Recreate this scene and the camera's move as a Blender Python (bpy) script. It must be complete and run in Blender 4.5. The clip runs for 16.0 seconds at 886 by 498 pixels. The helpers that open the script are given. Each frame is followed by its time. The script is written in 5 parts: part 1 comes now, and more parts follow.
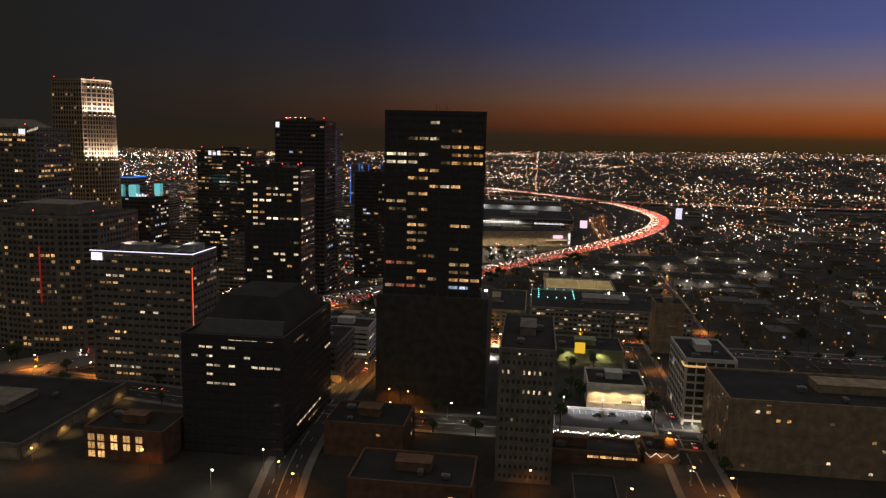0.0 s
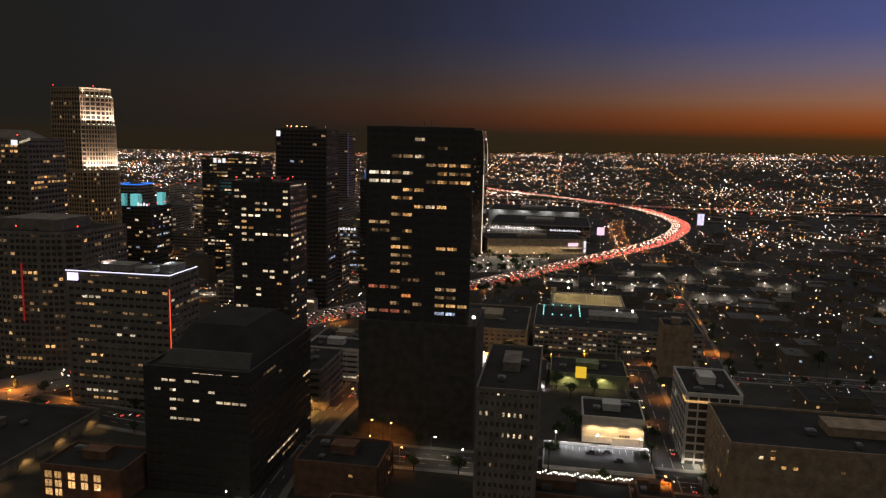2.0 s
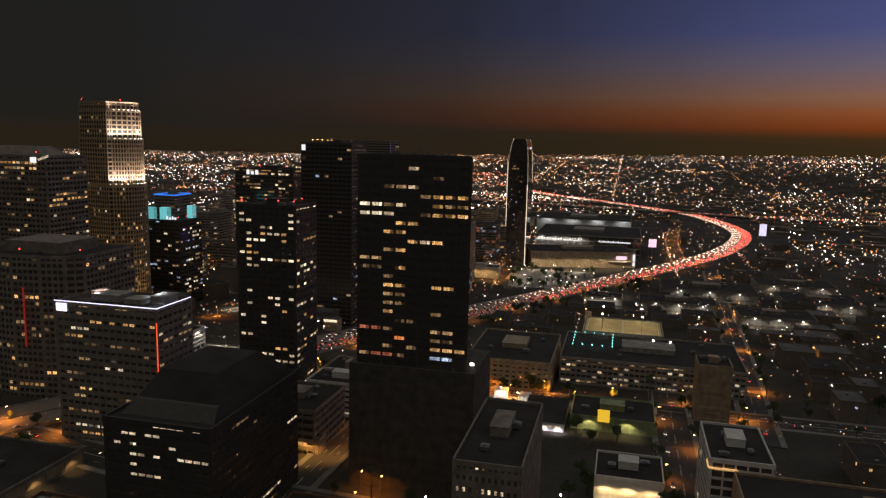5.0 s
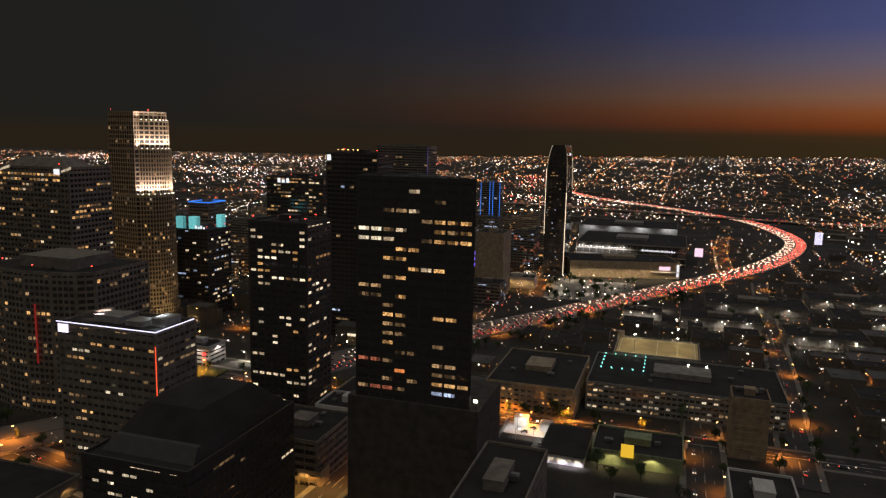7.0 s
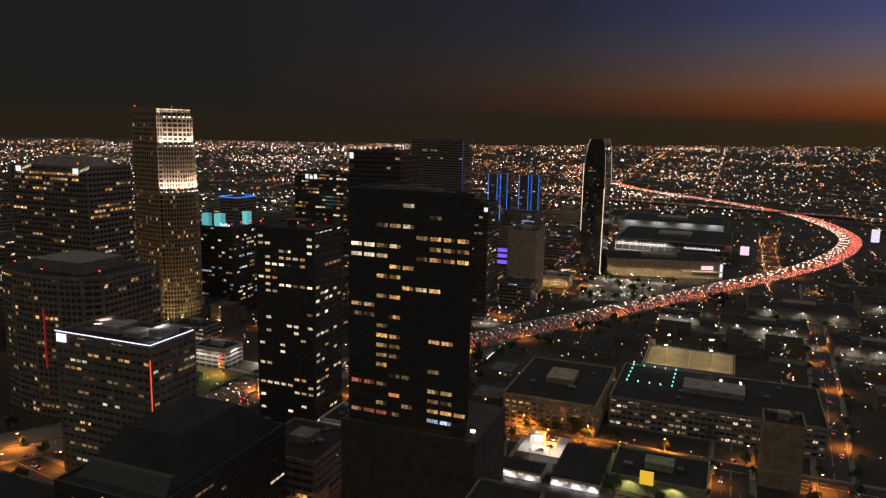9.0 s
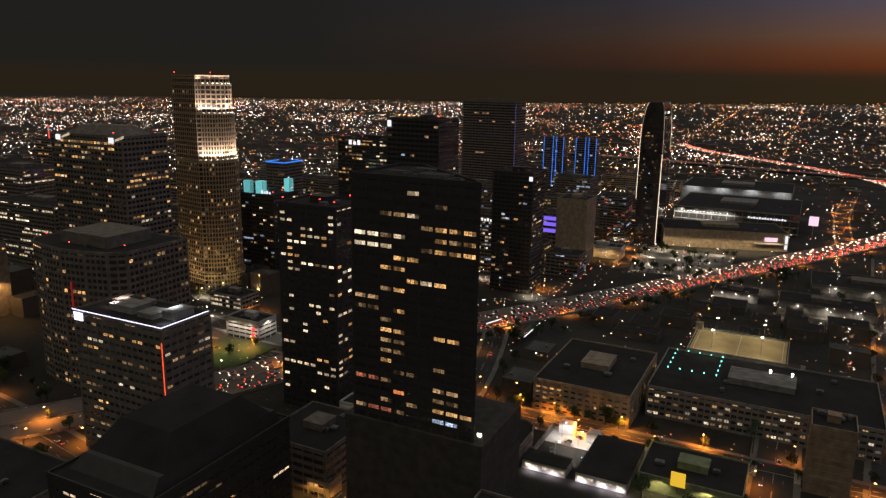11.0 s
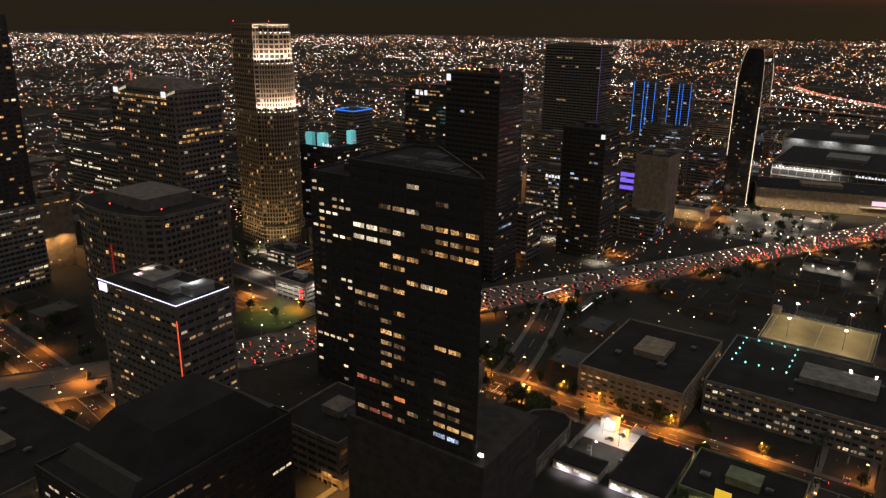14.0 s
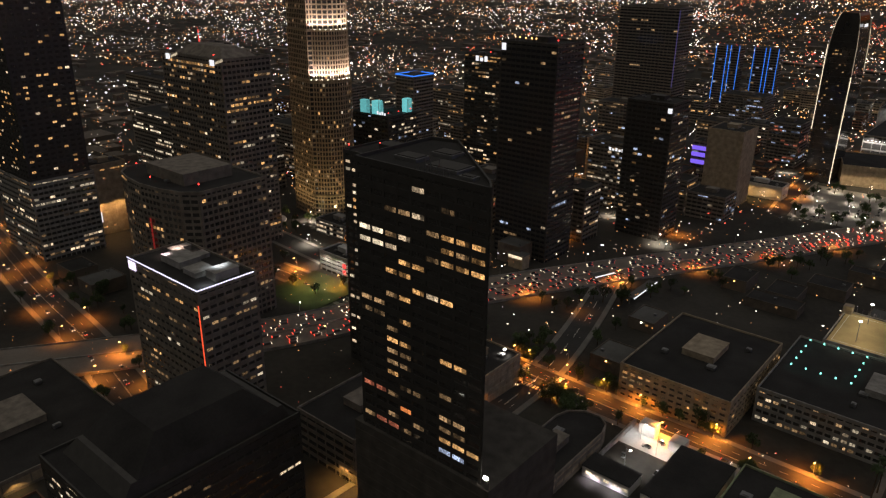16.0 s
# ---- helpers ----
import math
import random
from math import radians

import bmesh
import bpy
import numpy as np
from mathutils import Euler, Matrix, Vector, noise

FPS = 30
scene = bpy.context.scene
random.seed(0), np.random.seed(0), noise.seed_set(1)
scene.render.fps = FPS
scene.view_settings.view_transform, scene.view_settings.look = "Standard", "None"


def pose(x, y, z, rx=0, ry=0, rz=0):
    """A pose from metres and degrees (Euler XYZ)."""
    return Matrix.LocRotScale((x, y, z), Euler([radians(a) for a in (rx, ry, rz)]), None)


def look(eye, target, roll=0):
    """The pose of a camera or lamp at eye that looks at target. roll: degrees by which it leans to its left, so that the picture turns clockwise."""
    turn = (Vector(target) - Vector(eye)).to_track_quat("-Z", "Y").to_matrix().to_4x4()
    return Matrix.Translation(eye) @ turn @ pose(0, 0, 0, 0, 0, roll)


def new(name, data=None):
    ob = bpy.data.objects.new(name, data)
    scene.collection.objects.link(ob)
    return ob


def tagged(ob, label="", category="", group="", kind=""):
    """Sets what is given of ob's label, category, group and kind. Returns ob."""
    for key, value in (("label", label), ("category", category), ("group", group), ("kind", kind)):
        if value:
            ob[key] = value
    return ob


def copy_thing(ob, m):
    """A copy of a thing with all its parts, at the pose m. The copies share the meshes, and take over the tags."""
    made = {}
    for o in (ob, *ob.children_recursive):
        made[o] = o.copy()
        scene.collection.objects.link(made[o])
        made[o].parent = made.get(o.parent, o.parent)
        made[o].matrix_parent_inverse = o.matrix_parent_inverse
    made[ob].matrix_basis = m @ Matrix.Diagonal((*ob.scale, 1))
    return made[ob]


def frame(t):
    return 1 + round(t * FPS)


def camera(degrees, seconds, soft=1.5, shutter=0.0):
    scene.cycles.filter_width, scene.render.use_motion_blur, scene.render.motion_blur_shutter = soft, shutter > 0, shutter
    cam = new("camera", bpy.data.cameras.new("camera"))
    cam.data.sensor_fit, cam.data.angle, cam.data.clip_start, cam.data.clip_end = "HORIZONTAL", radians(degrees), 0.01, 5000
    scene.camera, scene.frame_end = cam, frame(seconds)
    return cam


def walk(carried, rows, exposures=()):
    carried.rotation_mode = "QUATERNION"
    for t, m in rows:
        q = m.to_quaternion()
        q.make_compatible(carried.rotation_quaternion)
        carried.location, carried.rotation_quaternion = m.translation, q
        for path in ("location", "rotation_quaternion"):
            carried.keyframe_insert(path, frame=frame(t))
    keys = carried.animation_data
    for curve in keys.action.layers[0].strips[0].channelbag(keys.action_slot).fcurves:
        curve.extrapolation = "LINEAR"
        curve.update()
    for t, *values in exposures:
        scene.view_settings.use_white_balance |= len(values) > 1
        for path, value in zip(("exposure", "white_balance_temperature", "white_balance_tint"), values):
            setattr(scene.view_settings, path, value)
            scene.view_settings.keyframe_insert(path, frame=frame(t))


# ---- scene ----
cam = camera(62.3, 16.0, soft=1.25)
METRES, EYE, TILT, LEAN, TURN = 243.6, 144.0, 0.0, 0.0, 7.1
ROWS = [
    (0.0, 0.0, 0.0, 0.0, 0.2, -8.38, -1.36),
    (0.5, 0.0183, 0.0232, 0.0089, 0.72, -8.4, -1.35),
    (1.0, 0.0371, 0.0462, 0.0178, 1.18, -8.41, -1.35),
    (1.5, 0.056, 0.0692, 0.0267, 1.61, -8.42, -1.35),
    (2.0, 0.0749, 0.0921, 0.0356, 2.15, -8.43, -1.35),
    (2.5, 0.0934, 0.1154, 0.0444, 2.75, -8.45, -1.34),
    (3.0, 0.1121, 0.1391, 0.0529, 3.52, -8.46, -1.33),
    (3.5, 0.1302, 0.1632, 0.0618, 4.58, -8.49, -1.33),
    (4.0, 0.1477, 0.1873, 0.0707, 5.36, -8.51, -1.33),
    (6.5, 0.2308, 0.3124, 0.1144, 9.85, -8.59, -1.21),
    (7.0, 0.2461, 0.3377, 0.1232, 10.87, -8.61, -1.2),
    (7.5, 0.2613, 0.3634, 0.132, 11.84, -8.63, -1.18),
    (8.0, 0.2758, 0.3893, 0.1409, 12.71, -8.66, -1.17),
    (8.5, 0.29, 0.4153, 0.1497, 13.6, -8.81, -1.16),
    (9.0, 0.3038, 0.442, 0.1585, 14.59, -9.64, -1.14),
    (11.5, 0.3675, 0.5803, 0.201, 20.86, -13.81, -0.94),
    (12.0, 0.378, 0.6081, 0.2098, 22.11, -14.65, -0.93),
    (12.5, 0.3878, 0.6364, 0.2185, 23.48, -15.49, -0.89),
    (13.0, 0.397, 0.6649, 0.2273, 24.59, -16.32, -0.87),
    (13.5, 0.4058, 0.694, 0.2356, 25.79, -17.16, -0.83),
    (14.0, 0.4139, 0.7229, 0.2445, 27.12, -18.0, -0.78),
    (14.5, 0.4211, 0.7523, 0.253, 28.32, -18.84, -0.75),
    (15.0, 0.4275, 0.7818, 0.2615, 29.74, -19.69, -0.71),
    (15.5, 0.4334, 0.8113, 0.2697, 31.49, -20.52, -0.66),
    (16.0, 0.4383, 0.8409, 0.2783, 33.19, -21.37, -0.62),
]
walk(cam, [(t, pose(0, 0, EYE, TILT, LEAN, TURN) @ pose(METRES * x, METRES * y, METRES * z, 90 + pitch, roll, yaw)) for t, x, y, z, yaw, pitch, roll in ROWS])

# ---- sky after sunset, zenith raised as fill light ----
GLOW_AZ = 52.0          # degrees to the right of +y where the sun went down
world = bpy.data.worlds.new("dusk")
scene.world = world
world.use_nodes = True
wn, wl = world.node_tree.nodes, world.node_tree.links
wn.clear()


def wmath(op, a, b=None, c=None, clamp=False):
    nd = wn.new("ShaderNodeMath")
    nd.operation, nd.use_clamp = op, clamp
    for i, v in enumerate((a, b, c)):
        if v is None:
            continue
        if isinstance(v, (int, float)):
            nd.inputs[i].default_value = v
        else:
            wl.new(v, nd.inputs[i])
    return nd.outputs[0]


def wramp(fac, stops):
    nd = wn.new("ShaderNodeValToRGB")
    els = nd.color_ramp.elements
    while len(els) < len(stops):
        els.new(0.5)
    for e, (p, c) in zip(els, stops):
        e.position, e.color = p, (*c, 1)
    wl.new(fac, nd.inputs[0])
    return nd.outputs[0]


tc = wn.new("ShaderNodeTexCoord")
sep = wn.new("ShaderNodeSeparateXYZ")
wl.new(tc.outputs["Generated"], sep.inputs[0])
# cosine of the angle round the horizon from the afterglow
flat_len = wmath("SQRT", wmath("ADD", wmath("MULTIPLY", sep.outputs[0], sep.outputs[0]), wmath("MULTIPLY", sep.outputs[1], sep.outputs[1])))
toward = wmath("DIVIDE", wmath("ADD", wmath("MULTIPLY", sep.outputs[0], math.sin(radians(GLOW_AZ))), wmath("MULTIPLY", sep.outputs[1], math.cos(radians(GLOW_AZ)))), flat_len)
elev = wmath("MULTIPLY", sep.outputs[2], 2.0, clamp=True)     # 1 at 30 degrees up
# The last stops, above the view, are raised far brighter to fill dark surfaces.
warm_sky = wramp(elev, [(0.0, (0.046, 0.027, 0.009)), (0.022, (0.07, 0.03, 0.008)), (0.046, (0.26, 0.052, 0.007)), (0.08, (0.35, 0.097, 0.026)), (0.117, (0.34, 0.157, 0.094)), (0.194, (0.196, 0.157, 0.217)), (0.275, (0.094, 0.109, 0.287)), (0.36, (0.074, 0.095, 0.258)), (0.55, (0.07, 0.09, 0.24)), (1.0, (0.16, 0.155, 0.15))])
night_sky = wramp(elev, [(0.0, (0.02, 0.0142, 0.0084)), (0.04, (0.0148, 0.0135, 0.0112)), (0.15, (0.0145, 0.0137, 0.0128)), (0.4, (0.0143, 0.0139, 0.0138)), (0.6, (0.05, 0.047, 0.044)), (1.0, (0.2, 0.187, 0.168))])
share = wramp(wmath("MULTIPLY_ADD", toward, 1.0, 0.0, clamp=True), [(0.02, (0, 0, 0)), (0.25, (0.03, 0.03, 0.03)), (0.42, (0.085, 0.085, 0.085)), (0.54, (0.19, 0.19, 0.19)), (0.66, (0.35, 0.35, 0.35)), (0.84, (0.7, 0.7, 0.7)), (1.0, (1.05, 1.05, 1.05))])
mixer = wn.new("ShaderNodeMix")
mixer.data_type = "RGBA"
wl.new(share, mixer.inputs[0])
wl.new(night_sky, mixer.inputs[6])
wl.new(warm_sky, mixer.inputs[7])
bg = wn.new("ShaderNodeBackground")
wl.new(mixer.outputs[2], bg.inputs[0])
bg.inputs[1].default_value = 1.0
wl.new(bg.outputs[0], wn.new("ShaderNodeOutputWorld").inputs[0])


# ---- materials ----
def surface(name, colour, rough=0.8, metal=0.0, grain=0.5, scale=0.25, bump=0.3, ior=1.45, spread=0.0):
    """A worn surface: large stains, fine grain and relief at metre scale; spread varies it from thing to thing."""
    m = bpy.data.materials.new(name)
    m.use_nodes = True
    n, l = m.node_tree.nodes, m.node_tree.links
    p = n["Principled BSDF"]
    co = n.new("ShaderNodeTexCoord")
    big, fine = n.new("ShaderNodeTexNoise"), n.new("ShaderNodeTexNoise")
    for nd, s, d in ((big, scale, 4), (fine, scale * 14, 3)):
        nd.inputs["Scale"].default_value, nd.inputs["Detail"].default_value = s, d
        l.new(co.outputs["Object"], nd.inputs["Vector"])
    add = n.new("ShaderNodeMath")
    add.operation = "MULTIPLY_ADD"
    add.inputs[1].default_value = 0.4
    l.new(fine.outputs[0], add.inputs[0])
    l.new(big.outputs[0], add.inputs[2])
    last = add.outputs[0]
    if spread:
        info, mul = n.new("ShaderNodeObjectInfo"), n.new("ShaderNodeMath")
        mul.operation = "MULTIPLY_ADD"
        mul.inputs[1].default_value = spread
        l.new(info.outputs["Random"], mul.inputs[0])
        l.new(last, mul.inputs[2])
        last = mul.outputs[0]
    ramp = n.new("ShaderNodeValToRGB")
    e = ramp.color_ramp.elements
    e[0].position, e[1].position = 0.35, 1.05 + spread
    e[0].color = (*[c * (1 - grain) for c in colour], 1)
    e[1].color = (*[min(0.9, c * (1 + grain)) for c in colour], 1)
    l.new(last, ramp.inputs[0])
    l.new(ramp.outputs[0], p.inputs["Base Color"])
    p.inputs["Roughness"].default_value, p.inputs["Metallic"].default_value, p.inputs["IOR"].default_value = rough, metal, ior
    if bump:
        b = n.new("ShaderNodeBump")
        b.inputs["Strength"].default_value, b.inputs["Distance"].default_value = bump, 0.15
        l.new(fine.outputs[0], b.inputs["Height"])
        l.new(b.outputs[0], p.inputs["Normal"])
    return m


def glow(name, colour, strength, vary=0.0, inside=0.0, sampled=False):
    """What gives off light: lamps, signs and lit rooms. vary: from piece to piece; inside: uneven as a furnished room is."""
    m = bpy.data.materials.new(name)
    m.use_nodes = True
    n, l = m.node_tree.nodes, m.node_tree.links
    p = n["Principled BSDF"]
    p.inputs["Base Color"].default_value = (0.05, 0.05, 0.05, 1)
    p.inputs["Emission Color"].default_value = (*colour, 1)
    p.inputs["Emission Strength"].default_value = strength
    last = None
    if vary:
        info, mp = n.new("ShaderNodeObjectInfo"), n.new("ShaderNodeMapRange")
        l.new(info.outputs["Random"], mp.inputs[0])
        mp.inputs[3].default_value, mp.inputs[4].default_value = strength * (1 - vary), strength * (1 + vary)
        last = mp.outputs[0]
    if inside:
        co, no = n.new("ShaderNodeTexCoord"), n.new("ShaderNodeTexNoise")
        no.noise_dimensions = "4D"
        info = n.new("ShaderNodeObjectInfo")
        ml = n.new("ShaderNodeMath")
        ml.operation = "MULTIPLY"
        ml.inputs[1].default_value = 60
        l.new(info.outputs["Random"], ml.inputs[0])
        l.new(ml.outputs[0], no.inputs["W"])
        no.inputs["Scale"].default_value, no.inputs["Detail"].default_value = 1.9, 3
        l.new(co.outputs["Object"], no.inputs["Vector"])
        mp = n.new("ShaderNodeMapRange")
        mp.inputs[1].default_value, mp.inputs[2].default_value = 0.36, 0.62
        mp.inputs[3].default_value, mp.inputs[4].default_value = 1 - inside, 1 + inside
        l.new(no.outputs[0], mp.inputs[0])
        pr = n.new("ShaderNodeMath")
        pr.operation = "MULTIPLY"
        geo, ad, fr, is_mp = n.new("ShaderNodeNewGeometry"), n.new("ShaderNodeMath"), n.new("ShaderNodeMath"), n.new("ShaderNodeMapRange")
        ad.operation, fr.operation = "MULTIPLY_ADD", "FRACT"
        ad.inputs[1].default_value = 7.3
        l.new(info.outputs["Random"], ad.inputs[0])
        l.new(geo.outputs["Random Per Island"], ad.inputs[2])
        l.new(ad.outputs[0], fr.inputs[0])
        l.new(fr.outputs[0], is_mp.inputs[0])
        is_mp.inputs[3].default_value, is_mp.inputs[4].default_value = 1 - 1.2 * inside, 1 + inside * 0.9
        pi = n.new("ShaderNodeMath")
        pi.operation = "MULTIPLY"
        l.new(mp.outputs[0], pi.inputs[0])
        l.new(is_mp.outputs[0], pi.inputs[1])
        l.new(pi.outputs[0], pr.inputs[0])
        if last:
            l.new(last, pr.inputs[1])
        else:
            pr.inputs[1].default_value = strength
        last = pr.outputs[0]
    if last:
        l.new(last, p.inputs["Emission Strength"])
    m.cycles.emission_sampling = "AUTO" if sampled else "NONE"
    return m


GLASS = surface("dark_glass", (0.055, 0.052, 0.048), 0.08, 0.0, 0.3, 0.12, 0.03, 2.1)
GLASS_BLUE = surface("blue_glass", (0.03, 0.031, 0.038), 0.12, 0.0, 0.3, 0.12, 0.04, 1.7)
BLACK_METAL = surface("black_metal", (0.07, 0.066, 0.06), 0.5, 0.1, 0.3, 0.3, 0.1)
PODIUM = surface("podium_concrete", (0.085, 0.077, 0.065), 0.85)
DARK_CONCRETE = surface("dark_concrete", (0.23, 0.2, 0.165), 0.85)
GREY_CONCRETE = surface("grey_concrete", (0.3, 0.285, 0.26), 0.85)
BEIGE_STONE = surface("beige_stone", (0.38, 0.31, 0.22), 0.8)
TAN_STUCCO = surface("tan_stucco", (0.36, 0.27, 0.18), 0.9)
WHITE_PAINT = surface("white_paint", (0.68, 0.66, 0.62), 0.75, grain=0.2)
GRANITE = surface("pale_granite", (0.38, 0.285, 0.18), 0.5, grain=0.25)
BRICK = surface("brown_brick", (0.2, 0.11, 0.07), 0.9)
ROOF = surface("roof_felt", (0.034, 0.032, 0.03), 0.95, grain=0.5, scale=0.08)
ROOF_GREY = surface("grey_roof", (0.12, 0.118, 0.112), 0.9, grain=0.4, scale=0.08)
ASPHALT = surface("asphalt", (0.055, 0.053, 0.05), 0.85, grain=0.4, scale=0.05)
FREEWAY = surface("freeway_concrete", (0.22, 0.19, 0.16), 0.8, grain=0.3, scale=0.05)
GROUND = surface("city_ground", (0.048, 0.044, 0.036), 0.95, grain=0.6, scale=0.02)
GRASS = surface("dry_grass", (0.06, 0.075, 0.03), 0.95, grain=0.5, scale=0.1)
PAVING = surface("paving", (0.2, 0.19, 0.17), 0.85, grain=0.3, scale=0.1)
PAINT = surface("road_paint", (0.7, 0.68, 0.6), 0.7, grain=0.3)
STEEL = surface("galvanised_steel", (0.3, 0.3, 0.3), 0.5, 0.8, 0.2)
BARK = surface("bark", (0.1, 0.075, 0.05), 0.95)
LEAF = surface("leaves", (0.05, 0.075, 0.025), 0.7, grain=0.5, scale=0.8, spread=0.3)
HOUSE_MIX = surface("mixed_walls", (0.12, 0.1, 0.08), 0.85, grain=0.45, spread=0.5)
CAR_PAINT = surface("car_paint", (0.12, 0.12, 0.12), 0.3, 0.3, 0.7, 0.3, 0.0, spread=0.7)

WIN = {
    "W": glow("window_bright_white", (1.0, 0.82, 0.56), 0.95, 0.25, 0.55),
    "w": glow("window_white", (1.0, 0.74, 0.47), 0.62, 0.35, 0.75),
    "o": glow("window_amber", (1.0, 0.52, 0.18), 0.5, 0.35, 0.8),
    "O": glow("window_bright_amber", (1.0, 0.55, 0.2), 0.75, 0.2, 0.5),
    "R": glow("window_orange", (1.0, 0.3, 0.08), 0.8, 0.2, 0.4),
    "r": glow("window_dull_red", (0.8, 0.22, 0.12), 0.26, 0.4, 0.8),
    "d": glow("window_dim", (1.0, 0.6, 0.28), 0.2, 0.5, 0.8),
    "c": glow("window_cool", (0.6, 0.72, 1.0), 0.45, 0.4, 0.8),
    "g": glow("window_office", (1.0, 0.82, 0.57), 0.46, 0.5, 0.7),
}
LED_WHITE = glow("led_white_violet", (0.75, 0.72, 1.0), 1.6, sampled=True)
LED_BLUE = glow("led_blue", (0.04, 0.24, 1.0), 1.1)
LED_RED = glow("led_red", (1.0, 0.09, 0.03), 1.3)
LED_CYAN = glow("lantern_cyan", (0.2, 0.72, 0.74), 0.62, 0.0, 0.25)
SIGN_WHITE = glow("sign_white", (0.95, 0.95, 1.0), 1.0)
SIGN_PINK = glow("sign_pink", (1.0, 0.66, 0.82), 1.1)
SIGN_PURPLE = glow("sign_purple", (0.25, 0.14, 1.0), 0.9)
SIGN_RED = glow("sign_red", (1.0, 0.06, 0.05), 1.4)
SIGN_YELLOW = glow("sign_yellow", (1.0, 0.6, 0.04), 0.8)
CROWN_LAMP = glow("crown_lamp", (1.0, 0.9, 0.75), 4.0)
AMBER_LAMP = glow("sodium_lamp", (1.0, 0.5, 0.14), 9.0)
WHITE_LAMP = glow("white_lamp", (1.0, 0.93, 0.8), 9.0)
RED_LAMP = glow("red_lamp", (1.0, 0.04, 0.03), 6.0)
HEAD = glow("headlight_glow", (1.0, 0.78, 0.56), 4.0)
TAIL = glow("taillight_glow", (1.0, 0.07, 0.04), 3.4)
FAR_LAMPS = [glow("far_amber", (1.0, 0.38, 0.1), 2.5), glow("far_white", (1.0, 0.78, 0.56), 3.3), glow("far_cool", (0.9, 0.84, 1.0), 3.8), glow("far_red", (1.0, 0.1, 0.06), 2.6), glow("far_faint", (1.0, 0.44, 0.17), 1.1), glow("far_bright", (1.0, 0.9, 0.8), 8.0)]


# ---- mesh helpers ----
class Geo:
    """Collects boxes and prisms into one mesh."""

    def __init__(self):
        self.v, self.f, self.m = [], [], []

    def hexa(self, pts, m=0):
        b = len(self.v)
        self.v += pts
        for q in ((3, 2, 1, 0), (4, 5, 6, 7), (0, 1, 5, 4), (1, 2, 6, 5), (2, 3, 7, 6), (3, 0, 4, 7)):
            self.f.append([b + i for i in q])
            self.m.append(m)
        return self

    def box(self, x0, x1, y0, y1, z0, z1, m=0):
        self.hexa([(x0, y0, z0), (x1, y0, z0), (x1, y1, z0), (x0, y1, z0), (x0, y0, z1), (x1, y0, z1), (x1, y1, z1), (x0, y1, z1)], m)
        return self

    def obox(self, p, u, s0, s1, d0, d1, z0, z1, m=0):
        """A box along the direction u from the point p; d is measured outwards (to the right of u)."""
        nx, ny = u[1], -u[0]

        def at(s, d, z):
            return (p[0] + u[0] * s + nx * d, p[1] + u[1] * s + ny * d, z)
        self.hexa([at(s0, d1, z0), at(s1, d1, z0), at(s1, d0, z0), at(s0, d0, z0), at(s0, d1, z1), at(s1, d1, z1), at(s1, d0, z1), at(s0, d0, z1)], m)
        return self

    def prism(self, poly, z0, z1, m=0, top=0, upper=None):
        b, k = len(self.v), len(poly)
        self.v += [(x, y, z0) for x, y in poly] + [(x, y, z1) for x, y in (upper or poly)]
        for i in range(k):
            j = (i + 1) % k
            self.f.append([b + i, b + j, b + k + j, b + k + i])
            self.m.append(m)
        self.f += [[b + k + i for i in range(k)], [b + i for i in reversed(range(k))]]
        self.m += [top, top]
        return self

    def mesh(self, name, mats):
        me = bpy.data.meshes.new(name)
        me.from_pydata(self.v, [], self.f)
        for mt in mats:
            me.materials.append(mt)
        if len(mats) > 1:
            me.polygons.foreach_set("material_index", self.m)
        me.update()
        return me

    def obj(self, name, mats, parent=None, label=""):
        ob = new(name, self.mesh(name, mats if isinstance(mats, (list, tuple)) else [mats]))
        ob.parent = parent
        if label:
            ob["label"] = label
        return ob


def thing(name, label, category, x, y, z, rz=0.0, group=""):
    e = new(name)
    e.empty_display_size = 2
    e.matrix_basis = pose(x, y, z, 0, 0, rz)
    return tagged(e, label, category, group)


def ground_z(x, y):
    s = min(max((y - 250) / 750, 0), 1)
    z = 10 - 22 * s * s * (3 - 2 * s)
    r = math.hypot(x, y)
    k = min(max((r - 1900) / 2850, 0), 1)
    rim = 82 + 34 * min(max(x / 1500, -1), 1)
    return z + k * k * (rim - z)


def edges(poly):
    for i, a in enumerate(poly):
        b = poly[(i + 1) % len(poly)]
        d = math.hypot(b[0] - a[0], b[1] - a[1])
        yield i, a, ((b[0] - a[0]) / d, (b[1] - a[1]) / d), d


PANES = {}
TAKEN = []


def lit_window(parent, p, u, s, z, w, h, key, out=0.12, name="lit_window"):
    """One lit window, a pane of its own on the wall that runs from p along u."""
    k = (round(w, 2), round(h, 2), key)
    if k not in PANES:
        g, n = Geo(), max(1, round(w / 1.35))
        for q in range(n):
            g.box(-w / 2 + q * w / n + 0.08, -w / 2 + (q + 1) * w / n - 0.08, -0.05, 0.05, -h / 2, h / 2)
        PANES[k] = g.mesh("lit_window", [WIN[key]])
    ob = new(name, PANES[k])
    ob.parent = parent
    nx, ny = u[1], -u[0]
    ob.matrix_basis = Matrix(((u[0], -nx, 0, p[0] + u[0] * s + nx * out), (u[1], -ny, 0, p[1] + u[1] * s + ny * out), (0, 0, 1, z), (0, 0, 0, 1)))
    return ob


def rect(w, d):
    """Counter-clockwise, the first edge faces -y, from (0, 0)."""
    return [(0, 0), (w, 0), (w, d), (0, d)]


